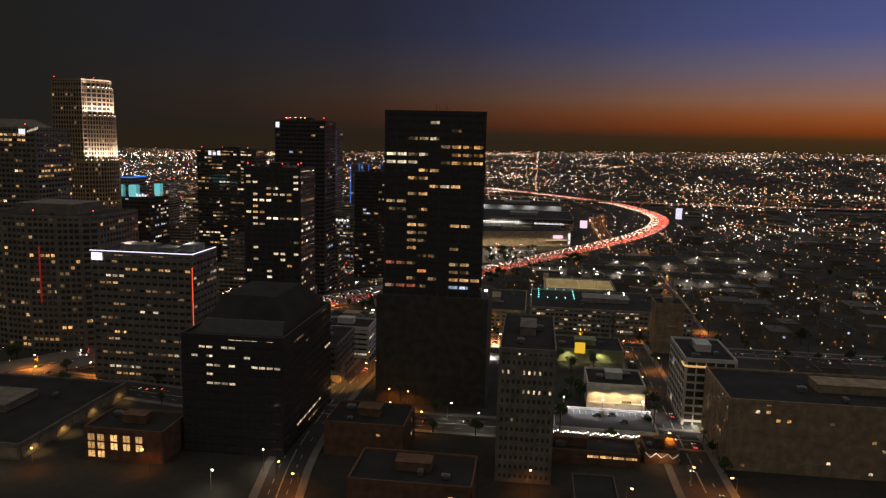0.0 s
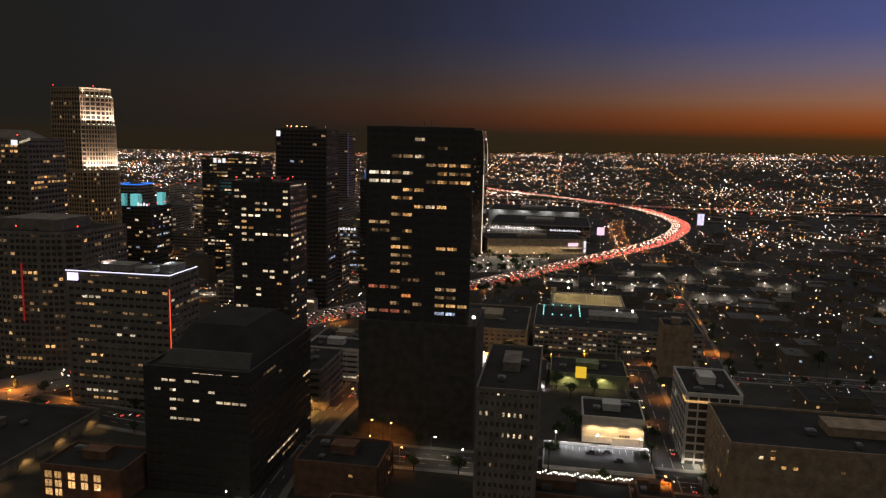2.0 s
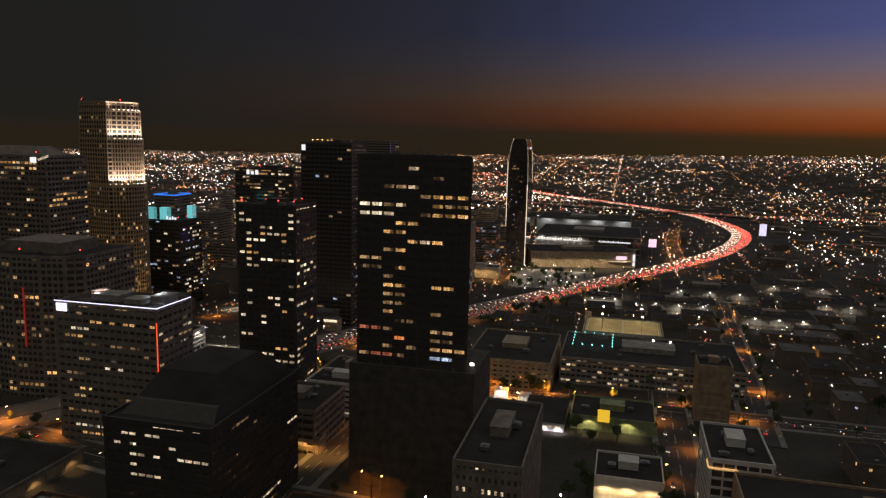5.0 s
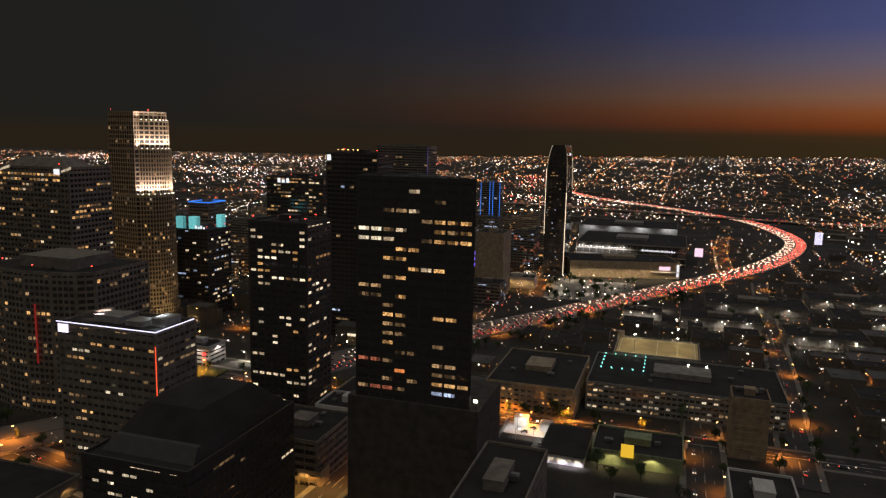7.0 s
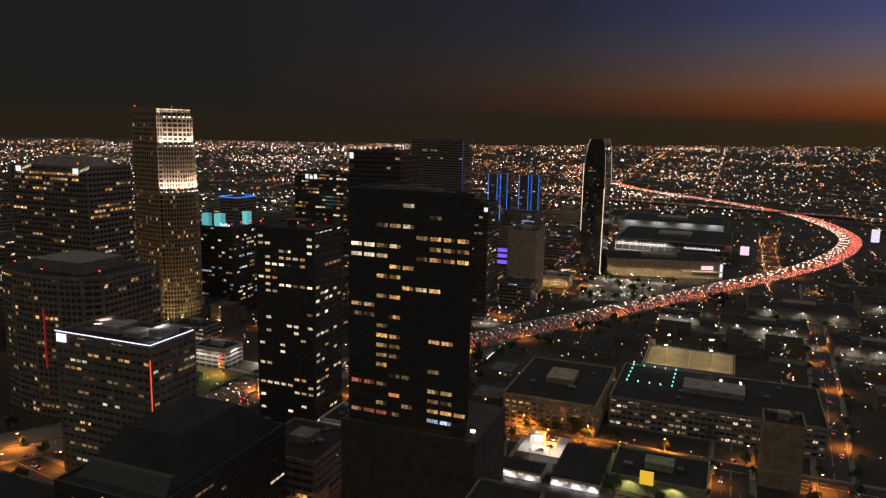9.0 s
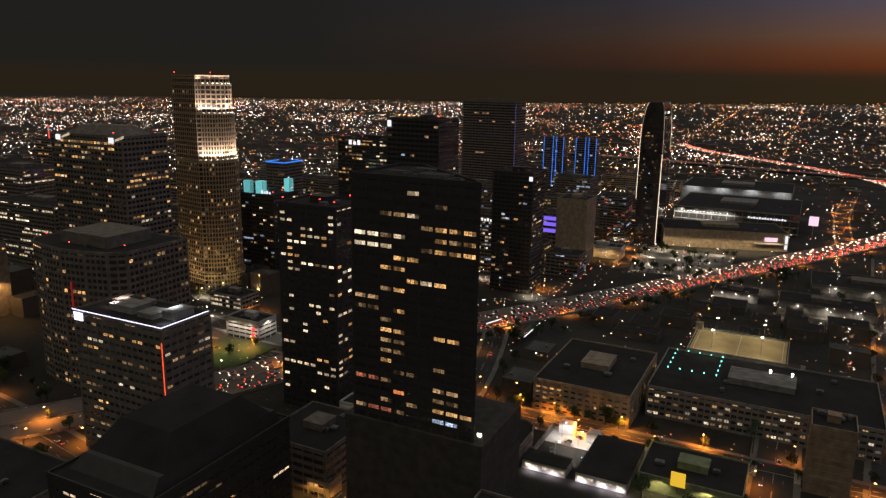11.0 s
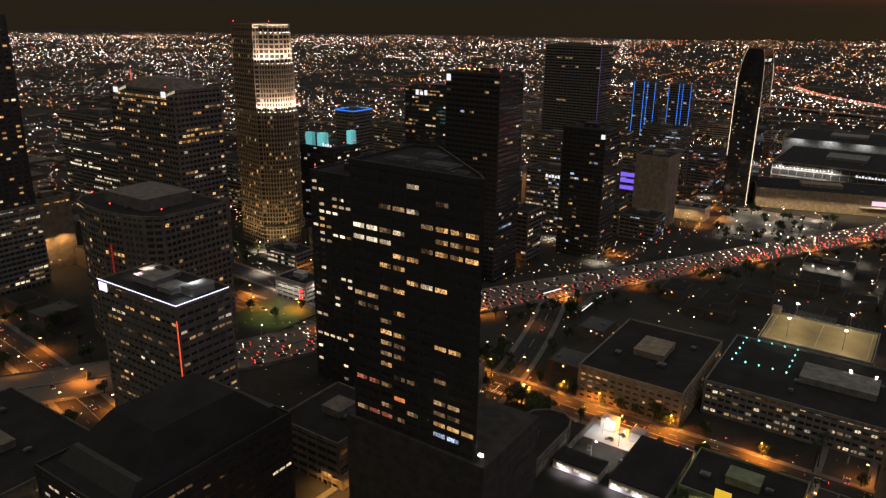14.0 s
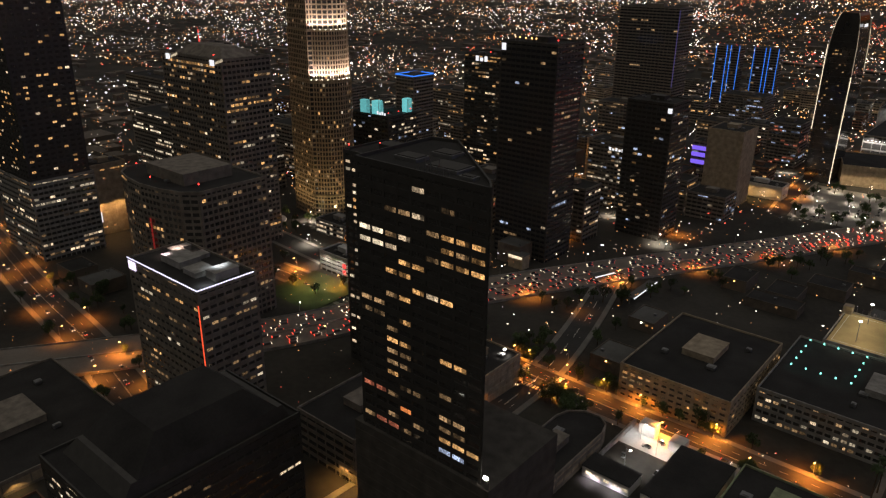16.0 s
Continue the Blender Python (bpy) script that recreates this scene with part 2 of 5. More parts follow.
def roof_kit(root, poly, h, rng, count=4, mat=None):
    """Plant, ducts and a lift head on a flat roof."""
    xs, ys = [p[0] for p in poly], [p[1] for p in poly]
    cx, cy, w, d = (min(xs) + max(xs)) / 2, (min(ys) + max(ys)) / 2, max(xs) - min(xs), max(ys) - min(ys)
    g = Geo().box(cx - w * 0.16, cx + w * 0.14, cy - d * 0.1, cy + d * 0.18, h, h + 3.4)
    g.box(cx - w * 0.16 - 0.2, cx + w * 0.14 + 0.2, cy - d * 0.1 - 0.2, cy + d * 0.18 + 0.2, h + 3.4, h + 3.7)
    g.obj("lift_head", mat or DARK_CONCRETE, root)
    for _ in range(count):
        x, y = cx + rng.uniform(-0.36, 0.36) * w, cy + rng.uniform(-0.36, 0.36) * d
        a, b, c = rng.uniform(0.8, 2.2), rng.uniform(0.8, 2.0), rng.uniform(1.0, 2.2)
        g = Geo().box(x - a, x + a, y - b, y + b, h + 0.3, h + c)
        g.box(x - a * 0.6, x + a * 0.6, y - b * 0.6, y + b * 0.6, h + c, h + c + 0.35)
        for sx in (-0.8, 0.8):
            for sy in (-0.8, 0.8):
                g.box(x + sx * a - 0.1, x + sx * a + 0.1, y + sy * b - 0.1, y + sy * b + 0.1, h, h + 0.3)
        g.obj("roof_unit", STEEL, root)


def building(name, label, category, x, y, poly, top, rz=0.0, floor=3.9, bay=4.5, wall=None, glass=None, pier=0.5, band=1.9, share=0.1, keys="wod", seed=1,
             rows=None, skip=0.0, clear=0.0, kit=4, group="", margin=0.7, faces=None, run=2.2, base=None, cap=90):
    """A flat-roofed block: body, parapet, a proud facade frame with floors and bays, lit windows one by one, roof plant."""
    rng = random.Random(seed)
    wall, glass = wall or DARK_CONCRETE, glass or GLASS
    gz = ground_z(x, y) - 1.0 if base is None else base
    root = thing(name, label, category, x, y, gz, rz, group)
    h = top - gz
    TAKEN.append((x + min(p[0] for p in poly), x + max(p[0] for p in poly), y + min(p[1] for p in poly), y + max(p[1] for p in poly)))
    Geo().prism(poly, 0, h - 0.02, 0, 1).obj("body", [glass, ROOF], root)
    g = Geo()
    for i, a, u, d in edges(poly):
        g.obox(a, u, -0.2, d + 0.2, -0.35, 0.22, h - 0.9, h + 1.0)
    g.obj("parapet", wall, root)
    g = Geo()
    floors = int((h - skip - clear) / floor)
    lit, far, joined = 0, y > 560, {}
    for i, a, u, d in edges(poly):
        n = max(1, int((d - 2 * margin) / bay))
        pitch = (d - 2 * margin) / n
        zs = [h - clear - (k + 1) * floor for k in range(floors)]
        for z in zs:
            g.obox(a, u, -0.1, d + 0.1, -0.05, 0.16, z, z + band)
        for b in range(n + 1):
            s = margin + b * pitch
            g.obox(a, u, s - pier / 2, s + pier / 2, -0.05, 0.2, 0, h - 0.9)
        g.obox(a, u, -0.12, margin - pier / 2, -0.05, 0.18, 0, h - 0.9)
        if skip:
            g.obox(a, u, -0.12, d + 0.12, -0.05, 0.14, 0, skip)
        if faces is not None and i not in faces:
            continue
        for k, z in enumerate(zs):
            b = 0
            while b < n:
                key = None
                if rows is not None and i == 0:
                    key = rows.get(k, "")[b:b + 1].strip(". ") or None
                    length = 1
                else:
                    length = max(1, int(rng.expovariate(1 / run)))
                    if rng.random() < share / max(1.0, run * 0.6):
                        key = rng.choice(keys)
                if key and lit < cap:
                    for q in range(b, min(n, b + length)):
                        if rng.random() < 0.75 or rows is not None:
                            if far:               # too small to tell apart at this distance
                                jg = joined.setdefault(key, Geo())
                                for half in (0, 1):
                                    s0 = margin + q * pitch + pier / 2 + half * (pitch - pier) / 2
                                    jg.obox(a, u, s0 + 0.06, s0 + (pitch - pier) / 2 - 0.06, 0.06, 0.17, z + band + 0.12, z + floor - 0.12)
                            else:
                                lit_window(root, a, u, margin + (q + 0.5) * pitch, z + band + (floor - band) / 2, pitch - pier - 0.1, floor - band - 0.25, key)
                            lit += 1
                b += length
    g.obj("facade_frame", wall, root)
    for key, jg in joined.items():
        tagged(jg.obj("lit_glazing", WIN[key], root), kind="stuff")
    if kit:
        roof_kit(root, poly, h, rng, kit, wall)
    return root


def beacon(root, x, y, z, mat=None):
    g = Geo().box(x - 0.12, x + 0.12, y - 0.12, y + 0.12, z, z + 2.0)
    mast = g.obj("mast", STEEL, root)
    Geo().box(x - 0.28, x + 0.28, y - 0.28, y + 0.28, z + 2.0, z + 2.6).obj("aircraft_lamp", mat or RED_LAMP, mast)


# ---- ground, out to the horizon ----
def axis():
    near = list(np.arange(-900, 901, 60.0))
    far = [1000, 1150, 1350, 1600, 1900, 2250, 2600, 3000, 3400, 3800, 4200, 4600, 4800, 4950]
    return [-f for f in reversed(far)] + near + far


AX, AY = axis(), [v + 300 if abs(v) < 901 else v + (300 if v < 1500 else 0) for v in axis()]
AY = sorted(set(AY))
gv = [(x, y, ground_z(x, y)) for y in AY for x in AX]
gf = [[j * len(AX) + i, j * len(AX) + i + 1, (j + 1) * len(AX) + i + 1, (j + 1) * len(AX) + i] for j in range(len(AY) - 1) for i in range(len(AX) - 1)]
gm = bpy.data.meshes.new("ground")
gm.from_pydata(gv, [], gf)
gm.materials.append(GROUND)
gm.polygons.foreach_set("use_smooth", [True] * len(gf))
tagged(new("ground", gm), "dark city ground sloping down to the basin", "ground", kind="structure")


def smooth_path(pts, step=12.0):
    """Catmull-Rom through the points, resampled."""
    out = []
    for i in range(len(pts) - 1):
        p0, p1, p2, p3 = pts[max(i - 1, 0)], pts[i], pts[i + 1], pts[min(i + 2, len(pts) - 1)]
        n = max(2, int(math.dist(p1, p2) / step))
        for k in range(n):
            t = k / n
            out.append(tuple(0.5 * (2 * p1[c] + (p2[c] - p0[c]) * t + (2 * p0[c] - 5 * p1[c] + 4 * p2[c] - p3[c]) * t * t + (3 * p1[c] - p0[c] - 3 * p2[c] + p3[c]) * t ** 3) for c in (0, 1)))
    return out + [tuple(pts[-1])]


def ribbon(name, path, left, right, lift, mat, thick=0.5, parent=None, zfun=ground_z):
    """A strip along a path, from left to right of it, with thickness."""
    v, f = [], []
    for i, p in enumerate(path):
        a, b = path[max(i - 1, 0)], path[min(i + 1, len(path) - 1)]
        d = math.dist(a, b)
        nx, ny = (b[1] - a[1]) / d, -(b[0] - a[0]) / d
        z = zfun(*p) + lift
        for s, dz in ((left, 0), (right, 0), (right, -thick), (left, -thick)):
            v.append((p[0] + nx * s, p[1] + ny * s, z + dz))
    for i in range(len(path) - 1):
        for k in range(4):
            q = (k + 1) % 4
            f.append([i * 4 + k, i * 4 + q, i * 4 + 4 + q, i * 4 + 4 + k])
    me = bpy.data.meshes.new(name)
    me.from_pydata(v, [], f)
    me.materials.append(mat)
    ob = new(name, me)
    ob.parent = parent
    return ob


# the freeway, southward in an S, and its barriers
FWY = smooth_path([(-430, 150), (-330, 300), (-245, 440), (-212, 540), (-170, 640), (-128, 728), (-82, 820), (-34, 915), (20, 1012), (82, 1120), (152, 1245), (206, 1370), (252, 1530), (268, 1680), (245, 1860), (200, 2010), (120, 2130), (20, 2260), (-90, 2370), (-230, 2520), (-330, 2700)])
FWY_LIFT = 1.2
tagged(ribbon("road_freeway", FWY, -19, 19, FWY_LIFT, FREEWAY, 2.5), "wide concrete freeway packed with evening traffic", "road", kind="structure")
for s in (-19.3, 19.0):
    tagged(ribbon("trim_barrier", FWY, s, s + 0.3, FWY_LIFT + 0.9, GREY_CONCRETE, 2.0), "concrete freeway edge barrier", "barrier", kind="structure")
tagged(ribbon("trim_median", FWY, -0.35, 0.35, FWY_LIFT + 0.9, GREY_CONCRETE, 1.0), "concrete freeway median barrier", "barrier", kind="structure")
CROSS = smooth_path([(2600, 2250), (1500, 2100), (900, 2020), (420, 1990), (180, 2030), (-200, 2120), (-700, 2200)], 40)
tagged(ribbon("road_cross_freeway", CROSS, -15, 15, 5.5, FREEWAY, 2.0), "distant freeway crossing the basin", "road", kind="structure")

STREETS = {
    "road_street_a": ([(72, 120), (71, 300), (71, 530), (71, 700)], 9),
    "road_street_b": ([(118, 470), (124, 560), (135, 700), (146, 900), (160, 1150)], 8),
    "road_street_c": ([(-330, 513), (-240, 513), (-100, 512), (60, 512), (300, 512), (600, 514)], 9),
    "road_street_d": ([(-760, 436), (-440, 384), (-300, 367), (-120, 338), (60, 335), (300, 335)], 10),
    "road_street_e": ([(-60, 130), (-92, 250), (-100, 340), (-100, 513), (-150, 700)], 7),
    "road_street_f": ([(122, 1200), (124, 1450), (143, 1690)], 9),
    "road_street_g": ([(-105, 940), (-118, 1080), (-112, 1300)], 8),
    "road_street_h": ([(-560, 560), (-420, 560), (-290, 550), (-240, 545)], 8),
}
PATHS = {}
for nm, (pts, half) in STREETS.items():
    PATHS[nm] = (smooth_path(pts, 20), half)
    tagged(ribbon(nm, PATHS[nm][0], -half, half, 0.35 + 0.01 * len(PATHS), ASPHALT, 0.6), "asphalt city street under street lamps", "road", kind="structure")
    for s in (-half - 3.2, half):
        tagged(ribbon("pavement", PATHS[nm][0], s, s + 3.2, 0.52 + 0.01 * len(PATHS), PAVING, 0.7), "concrete pavement with a raised kerb", "pavement", kind="structure")



def lane_marks(path, half, lift):
    """Painted centre line and dashed lanes of a street."""
    g, run = Geo(), 0.0
    for a, b in zip(path, path[1:]):
        d = math.dist(a, b)
        u = ((b[0] - a[0]) / d, (b[1] - a[1]) / d)
        z = ground_z((a[0] + b[0]) / 2, (a[1] + b[1]) / 2) + lift
        for off in (-0.22, 0.12):
            g.obox(a, u, 0, d, off, off + 0.1, z - 0.1, z)
        for q in range(int(d / 9)):
            for off in (-half / 2, half / 2):
                g.obox(a, u, q * 9 + 1, q * 9 + 4.5, off - 0.08, off + 0.08, z - 0.1, z)
    return g


for k, (nm, (path, half)) in enumerate(PATHS.items()):
    if nm[-1] in "abcde":
        tagged(lane_marks(path, half, 0.41 + 0.01 * k).obj("trim_lane_marking", PAINT), "worn painted lane lines on the street", "road marking", kind="structure")
for x0, y0, along in ((-113, 504.5, True), (-91, 504.5, True), (-109, 500.5, False), (60, 504, True), (80, 504, True)):
    cross = Geo()
    for k in range(9):
        if along:
            cross.box(x0, x0 + 3.0, y0 + k * 1.8, y0 + 0.8 + k * 1.8, ground_z(x0, y0) - 0.2, ground_z(x0, y0) + 0.47)
        else:
            cross.box(x0 + k * 1.8, x0 + 0.8 + k * 1.8, y0, y0 + 3.0, ground_z(x0, y0) - 0.2, ground_z(x0, y0) + 0.47)
    tagged(cross.obj("trim_crosswalk", PAINT), "white striped crosswalk at the junction", "road marking", kind="structure")

# ---- the dark glass tower on its blank parking podium ----
ROWS_LIT = {1: "....w....", 2: "......d..", 3: "..ddw....", 4: ".....dooo", 5: "WWdw..odo", 6: "WWw..dooo", 7: "...oo....", 8: "..oo.....", 9: "....owo..", 10: "..do.....", 11: "dd.......",
            12: "dd.o.....", 13: "..d......", 14: "..oo..oo.", 15: "..dd.....", 16: "..dd.....", 17: "..o...d..", 18: "...dd....", 19: "rrd...dd.", 20: "...R..dd.", 21: "..d.d.oOO", 22: "drrd..cc."}
tower = building("office_tower", "black glass office tower with scattered amber lit windows", "tower", -75.3, 361.3, [(0, 0), (50, 0), (46, 5), (10, 36), (0, 34)], 157.6, floor=3.9, bay=5.3, wall=BLACK_METAL, glass=GLASS,
                 pier=0.8, band=2.2, rows=ROWS_LIT, share=0.0, faces=(0,), base=66.0, margin=0.6, kit=0)
for k in range(9):
    Geo().box(24 + k * 1.1, 24.2 + k * 1.1, 1.5 + (k % 3), 1.7 + (k % 3), 91.6, 93.2 + 0.9 * ((k * 7) % 4)).obj("antenna", STEEL, tower)

podium = thing("parking_podium", "blank dark concrete parking podium below the glass tower", "parking garage", -78.5, 360.0, 5.0)
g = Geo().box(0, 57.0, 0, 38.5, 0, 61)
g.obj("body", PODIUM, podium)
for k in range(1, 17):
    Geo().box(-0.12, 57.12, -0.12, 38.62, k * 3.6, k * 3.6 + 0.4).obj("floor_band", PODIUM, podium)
Geo().box(55.2, 56.8, 0.5, 0.9, 61, 65.0).obj("lamp_post", STEEL, podium)
Geo().box(55.1, 56.6, -0.3, 0.4, 65.0, 65.9).obj("flood_lamp", WHITE_LAMP, podium)

# ---- the pale tower with the floodlit crown ----
def bow(r_out, n=9):
    """Footprint with a bowed bay at its corner, pushed out by r_out."""
    pts = [(-437 - r_out * 0.2, 624 - r_out * 0.3), (-403.5, 617.0 - r_out * 0.2)]
    c, rad = (-409.5, 640.0), 20.5 + r_out
    for i in range(n):
        a = radians(-68 + 104 * i / (n - 1))
        pts.append((c[0] + rad * math.cos(a), c[1] + rad * math.sin(a)))
    return pts + [(-424, 680), (-444, 672)]


crown_tower = thing("crown_tower", "tall pale granite tower with a floodlit white stepped crown", "tower", -415, 650, -12)


def rel(pts):
    return [(x + 415, y - 650) for x, y in pts]


tiers = [(0, 31, 3.5), (31, 131, 1.8), (131, 171, 0.0), (171, 196, -1.6), (196, 203, -3.2)]
rngw = random.Random(5)
for ti, (z0, z1, r) in enumerate(tiers):
    poly = rel(bow(r))
    Geo().prism(poly, z0, z1, 0, 1).obj("tier", [GLASS, ROOF_GREY], crown_tower)
    g = Geo()
    fl = 3.9
    nf = int((z1 - z0) / fl + 0.5)
    lit = 0
    for i, a, u, d in edges(poly):
        nb = max(1, round(d / 3.0))
        for k in range(nf + 1):
            z = min(z0 + k * fl, z1 - 0.9)
            g.obox(a, u, -0.05, d + 0.05, -0.05, 0.28, z, z + 1.25)
        for b in range(nb + 1):
            g.obox(a, u, b * d / nb - 0.45, b * d / nb + 0.45, -0.05, 0.4, z0, z1 + 0.4)
        if i > 12 or ti == 4:
            continue
        for k in range(nf):
            if rngw.random() < 0.35:
                continue
            for b in range(nb):
                if rngw.random() < (0.15 if ti < 2 else 0.07) and lit < 110:
                    lit_window(crown_tower, a, u, (b + 0.5) * d / nb, z0 + k * fl + 2.55, d / nb - 1.0, 2.2, rngw.choice("oodddg"))
                    lit += 1
    g.obj("facade_frame", GRANITE, crown_tower)
    if ti >= 1:
        for i, a, u, d in edges(rel(bow(tiers[ti - 1][2]))):
            if 1 <= i <= 9 and ti >= 2:
                Geo().obox(a, u, d / 2 - 0.5, d / 2 + 0.5, -0.9, -0.4, z0, z0 + 0.8).obj("ledge_floodlight", CROWN_LAMP, crown_tower)
for x, y in ((-20, -24), (12, -14)):
    beacon(crown_tower, x, y, 203)
# floodlights on the ledges, aimed up the crown, and at the foot
for z, energy in ((119.5, 25000), (159.5, 25000), (184.5, 9000)):
    for az in (-66, -46, -26, -6, 14, 32):
        a = radians(az)
        r = 20.5 + (3.4 if z < 130 else 2.0)
        lamp = bpy.data.lights.new("crown_flood", "SPOT")
        lamp.energy, lamp.color, lamp.spot_size, lamp.spot_blend, lamp.shadow_soft_size = energy, (1.0, 0.84, 0.8), radians(100), 0.6, 0.5
        new("crown_flood", lamp).matrix_world = look((-409.5 + r * math.cos(a), 640 + r * math.sin(a), z + 0.8), (-409.5 + 17 * math.cos(a), 640 + 17 * math.sin(a), z + 28))
for x, y in ((-436, 600), (-412, 594), (-390, 598), (-370, 616), (-362, 640)):
    lamp = bpy.data.lights.new("foot_flood", "SPOT")
    lamp.energy, lamp.color, lamp.spot_size, lamp.spot_blend, lamp.shadow_soft_size = 12000, (1.0, 0.7, 0.32), radians(110), 0.8, 1.0
    new("foot_flood", lamp).matrix_world = look((x, y, 2.0), (-409, 640, 85))

# ---- the roof-lit block with the red strip ----
led = building("led_office_block", "dark office block with a white roof light line and red strip", "office block", -238, 365.3, rect(58, 30), 80.2, floor=3.9, bay=3.6, wall=DARK_CONCRETE, pier=0.9, band=2.4,
               share=0.36, keys="gdgodd", seed=7, run=3.0, kit=0, cap=210, faces=(0, 1))
zl = 80.2 - led.location.z + 1.0
Geo().box(-0.3, 58.3, -0.5, -0.22, zl - 0.25, zl + 0.2).obj("light_line", LED_WHITE, led)
Geo().box(58.2, 58.5, -0.5, 28.5, zl - 0.25, zl + 0.2).obj("light_line", LED_WHITE, led)
Geo().box(58.0, 58.35, -0.65, -0.3, 18, zl - 7).obj("red_strip", LED_RED, led)
Geo().box(1, 7, -0.7, -0.3, zl - 5.2, zl - 1.2).obj("roof_sign", glow("sign_violet_white", (0.85, 0.72, 1.0), 1.8), led)
g = Geo()
for x0, x1, y0, y1, z in ((14, 30, 9, 20, 3.2), (34, 44, 8, 18, 2.2), (46, 54, 12, 24, 3.6), (8, 12, 16, 26, 2.6), (20, 26, 22, 27, 1.8)):
    g.box(x0, x1, y0, y1, zl - 1.0, zl - 1 + z)
    g.box(x0 - 0.2, x1 + 0.2, y0 - 0.2, y1 + 0.2, zl - 1 + z, zl - 0.7 + z)
g.obj("roof_plant", GREY_CONCRETE, led)

# ---- towers and blocks round them: x, y, footprint, roof height ----
building("office_tower", "dark office tower with white lit office floors", "tower", -189, 459, rect(38, 30), 123.5, bay=4.2, floor=3.9, wall=BLACK_METAL, share=0.34, keys="wwWgo", seed=11, run=1.7, pier=1.3, band=2.2, cap=190, faces=(0, 1))
black_block = building("office_block", "black glass office block with strips of lit windows", "office block", -145, 283, rect(44, 71), 61, bay=3.2, floor=3.9, wall=BLACK_METAL, share=0.2, keys="gdwd", seed=12, run=4,
                       rows={0: "......wwgw.w.", 1: "..ww.gg......", 2: ".g.g....g....", 3: "...Ww.g..gwwg", 4: "...w.........", 5: "...gwgw......"}, pier=0.5, band=2.7, faces=(0, 1), cap=90, kit=0)
o = black_block.location
Geo().prism([(3, 6), (42, 6), (42, 68), (3, 68)], 61 - o.z, 66 - o.z, 0, 0, [(6, 10), (41, 10), (41, 66), (6, 66)]).obj("roof_storey", BLACK_METAL, black_block)
Geo().prism([(6, 12), (41, 12), (41, 64), (6, 64)], 66 - o.z, 74 - o.z, 0, 0, [(9, 23), (33, 23), (33, 56), (9, 56)]).obj("hipped_plant_roof", ROOF, black_block)
building("office_tower", "dark round-fronted office tower with small lit windows", "tower", -350, 415, [(0, 10), (8, 3), (22, -1), (40, -3), (58, -1), (72, 3), (80, 10), (80, 55), (0, 55)], 92, bay=3.2, floor=3.8, wall=DARK_CONCRETE, share=0.22, keys="ddodo", seed=13, pier=0.9, band=1.7, cap=170)
building("crowned_tower", "dark tower with lit upper floors and floodlit roof signs", "tower", -455, 517, rect(78, 42), 146, bay=3.6, floor=3.9, wall=DARK_CONCRETE, share=0.3, keys="oowdg", seed=14, cap=330, pier=0.8,
         rows={1: "..oooowooooooowoooo..", 2: ".ow.odwoo..oodwo.oo..", 3: "...do....dwd...o.....", 4: "..dd..oodwdd..d......", 6: ".od...ddo.......dd...", 8: "oowo....d.......wo...", 9: ".d....ddd..o.........", 11: "..oo.......dd...o....", 13: ".....dow.......d.....", 14: "dd.........oow.......", 16: "..d...d......do......", 18: "...wd......d....ow...", 20: ".do.....ddw..........", 23: "....ow........d......"})
building("office_tower", "dark tower with amber lit office floors", "tower", -386, 802, rect(70, 34), 128, bay=4.2, wall=BLACK_METAL, share=0.6, keys="ooddw", seed=15, cap=420, run=3)
building("residential_tower", "dark glass tower with lamps along its roof", "tower", -243, 665, rect(48, 36), 159, bay=4.2, wall=BLACK_METAL, glass=GLASS_BLUE, share=0.05, keys="ddcdw", seed=16, cap=160, run=1.2)
building("residential_tower", "tall dark glass tower with a violet light edge", "tower", -408, 1163, rect(85, 42), 160, bay=5, wall=DARK_CONCRETE, glass=GLASS_BLUE, share=0.05, keys="dd", seed=17, cap=120)
building("residential_tower", "dark slim tower with a white roof sign", "tower", -196, 781, rect(40, 34), 108, bay=4, wall=BLACK_METAL, share=0.14, keys="dwcod", seed=18, cap=300, run=1.2)
building("hotel_block", "dark hotel block with a white lettered sign", "hotel", -262, 842, rect(50, 30), 54, bay=4, wall=DARK_CONCRETE, share=0.4, keys="dwcg", seed=19, cap=300, run=1.2)
building("apartment_tower", "plain beige slab tower with a blank end wall", "tower", -178, 925, rect(34, 40), 64, bay=40, floor=60, wall=BEIGE_STONE, glass=BEIGE_STONE, share=0, seed=20)
building("office_block", "dark office tower below glowing cyan roof lanterns", "tower", -430, 688, rect(48, 38), 80.5, bay=4, wall=BLACK_METAL, share=0.3, keys="cgwd", seed=21, cap=300, run=1.5)
building("office_block", "dark office block with a blue light ring on its roof", "office block", -516, 838, rect(28, 34), 90, bay=4, wall=DARK_CONCRETE, share=0.1, keys="dcw", seed=22, cap=120)
building("office_block", "dark windowed block above the near street", "office block", -11.5, 278, rect(22, 59), 64, bay=1.9, wall=DARK_CONCRETE, glass=PODIUM, share=0.0, keys="w", seed=23, pier=1.0, band=2.2, faces=(0,), cap=24,
         rows={0: "...wd......", 2: "ww.dwwww...", 4: "....wwww.ww", 7: "..d......"})
building("office_block", "white gridded office block with an amber lit roof edge", "office block", 75.5, 356, rect(24, 40), 42, bay=3.9, wall=WHITE_PAINT, share=0.12, keys="dg", seed=24, pier=0.7, band=1.1, cap=60)
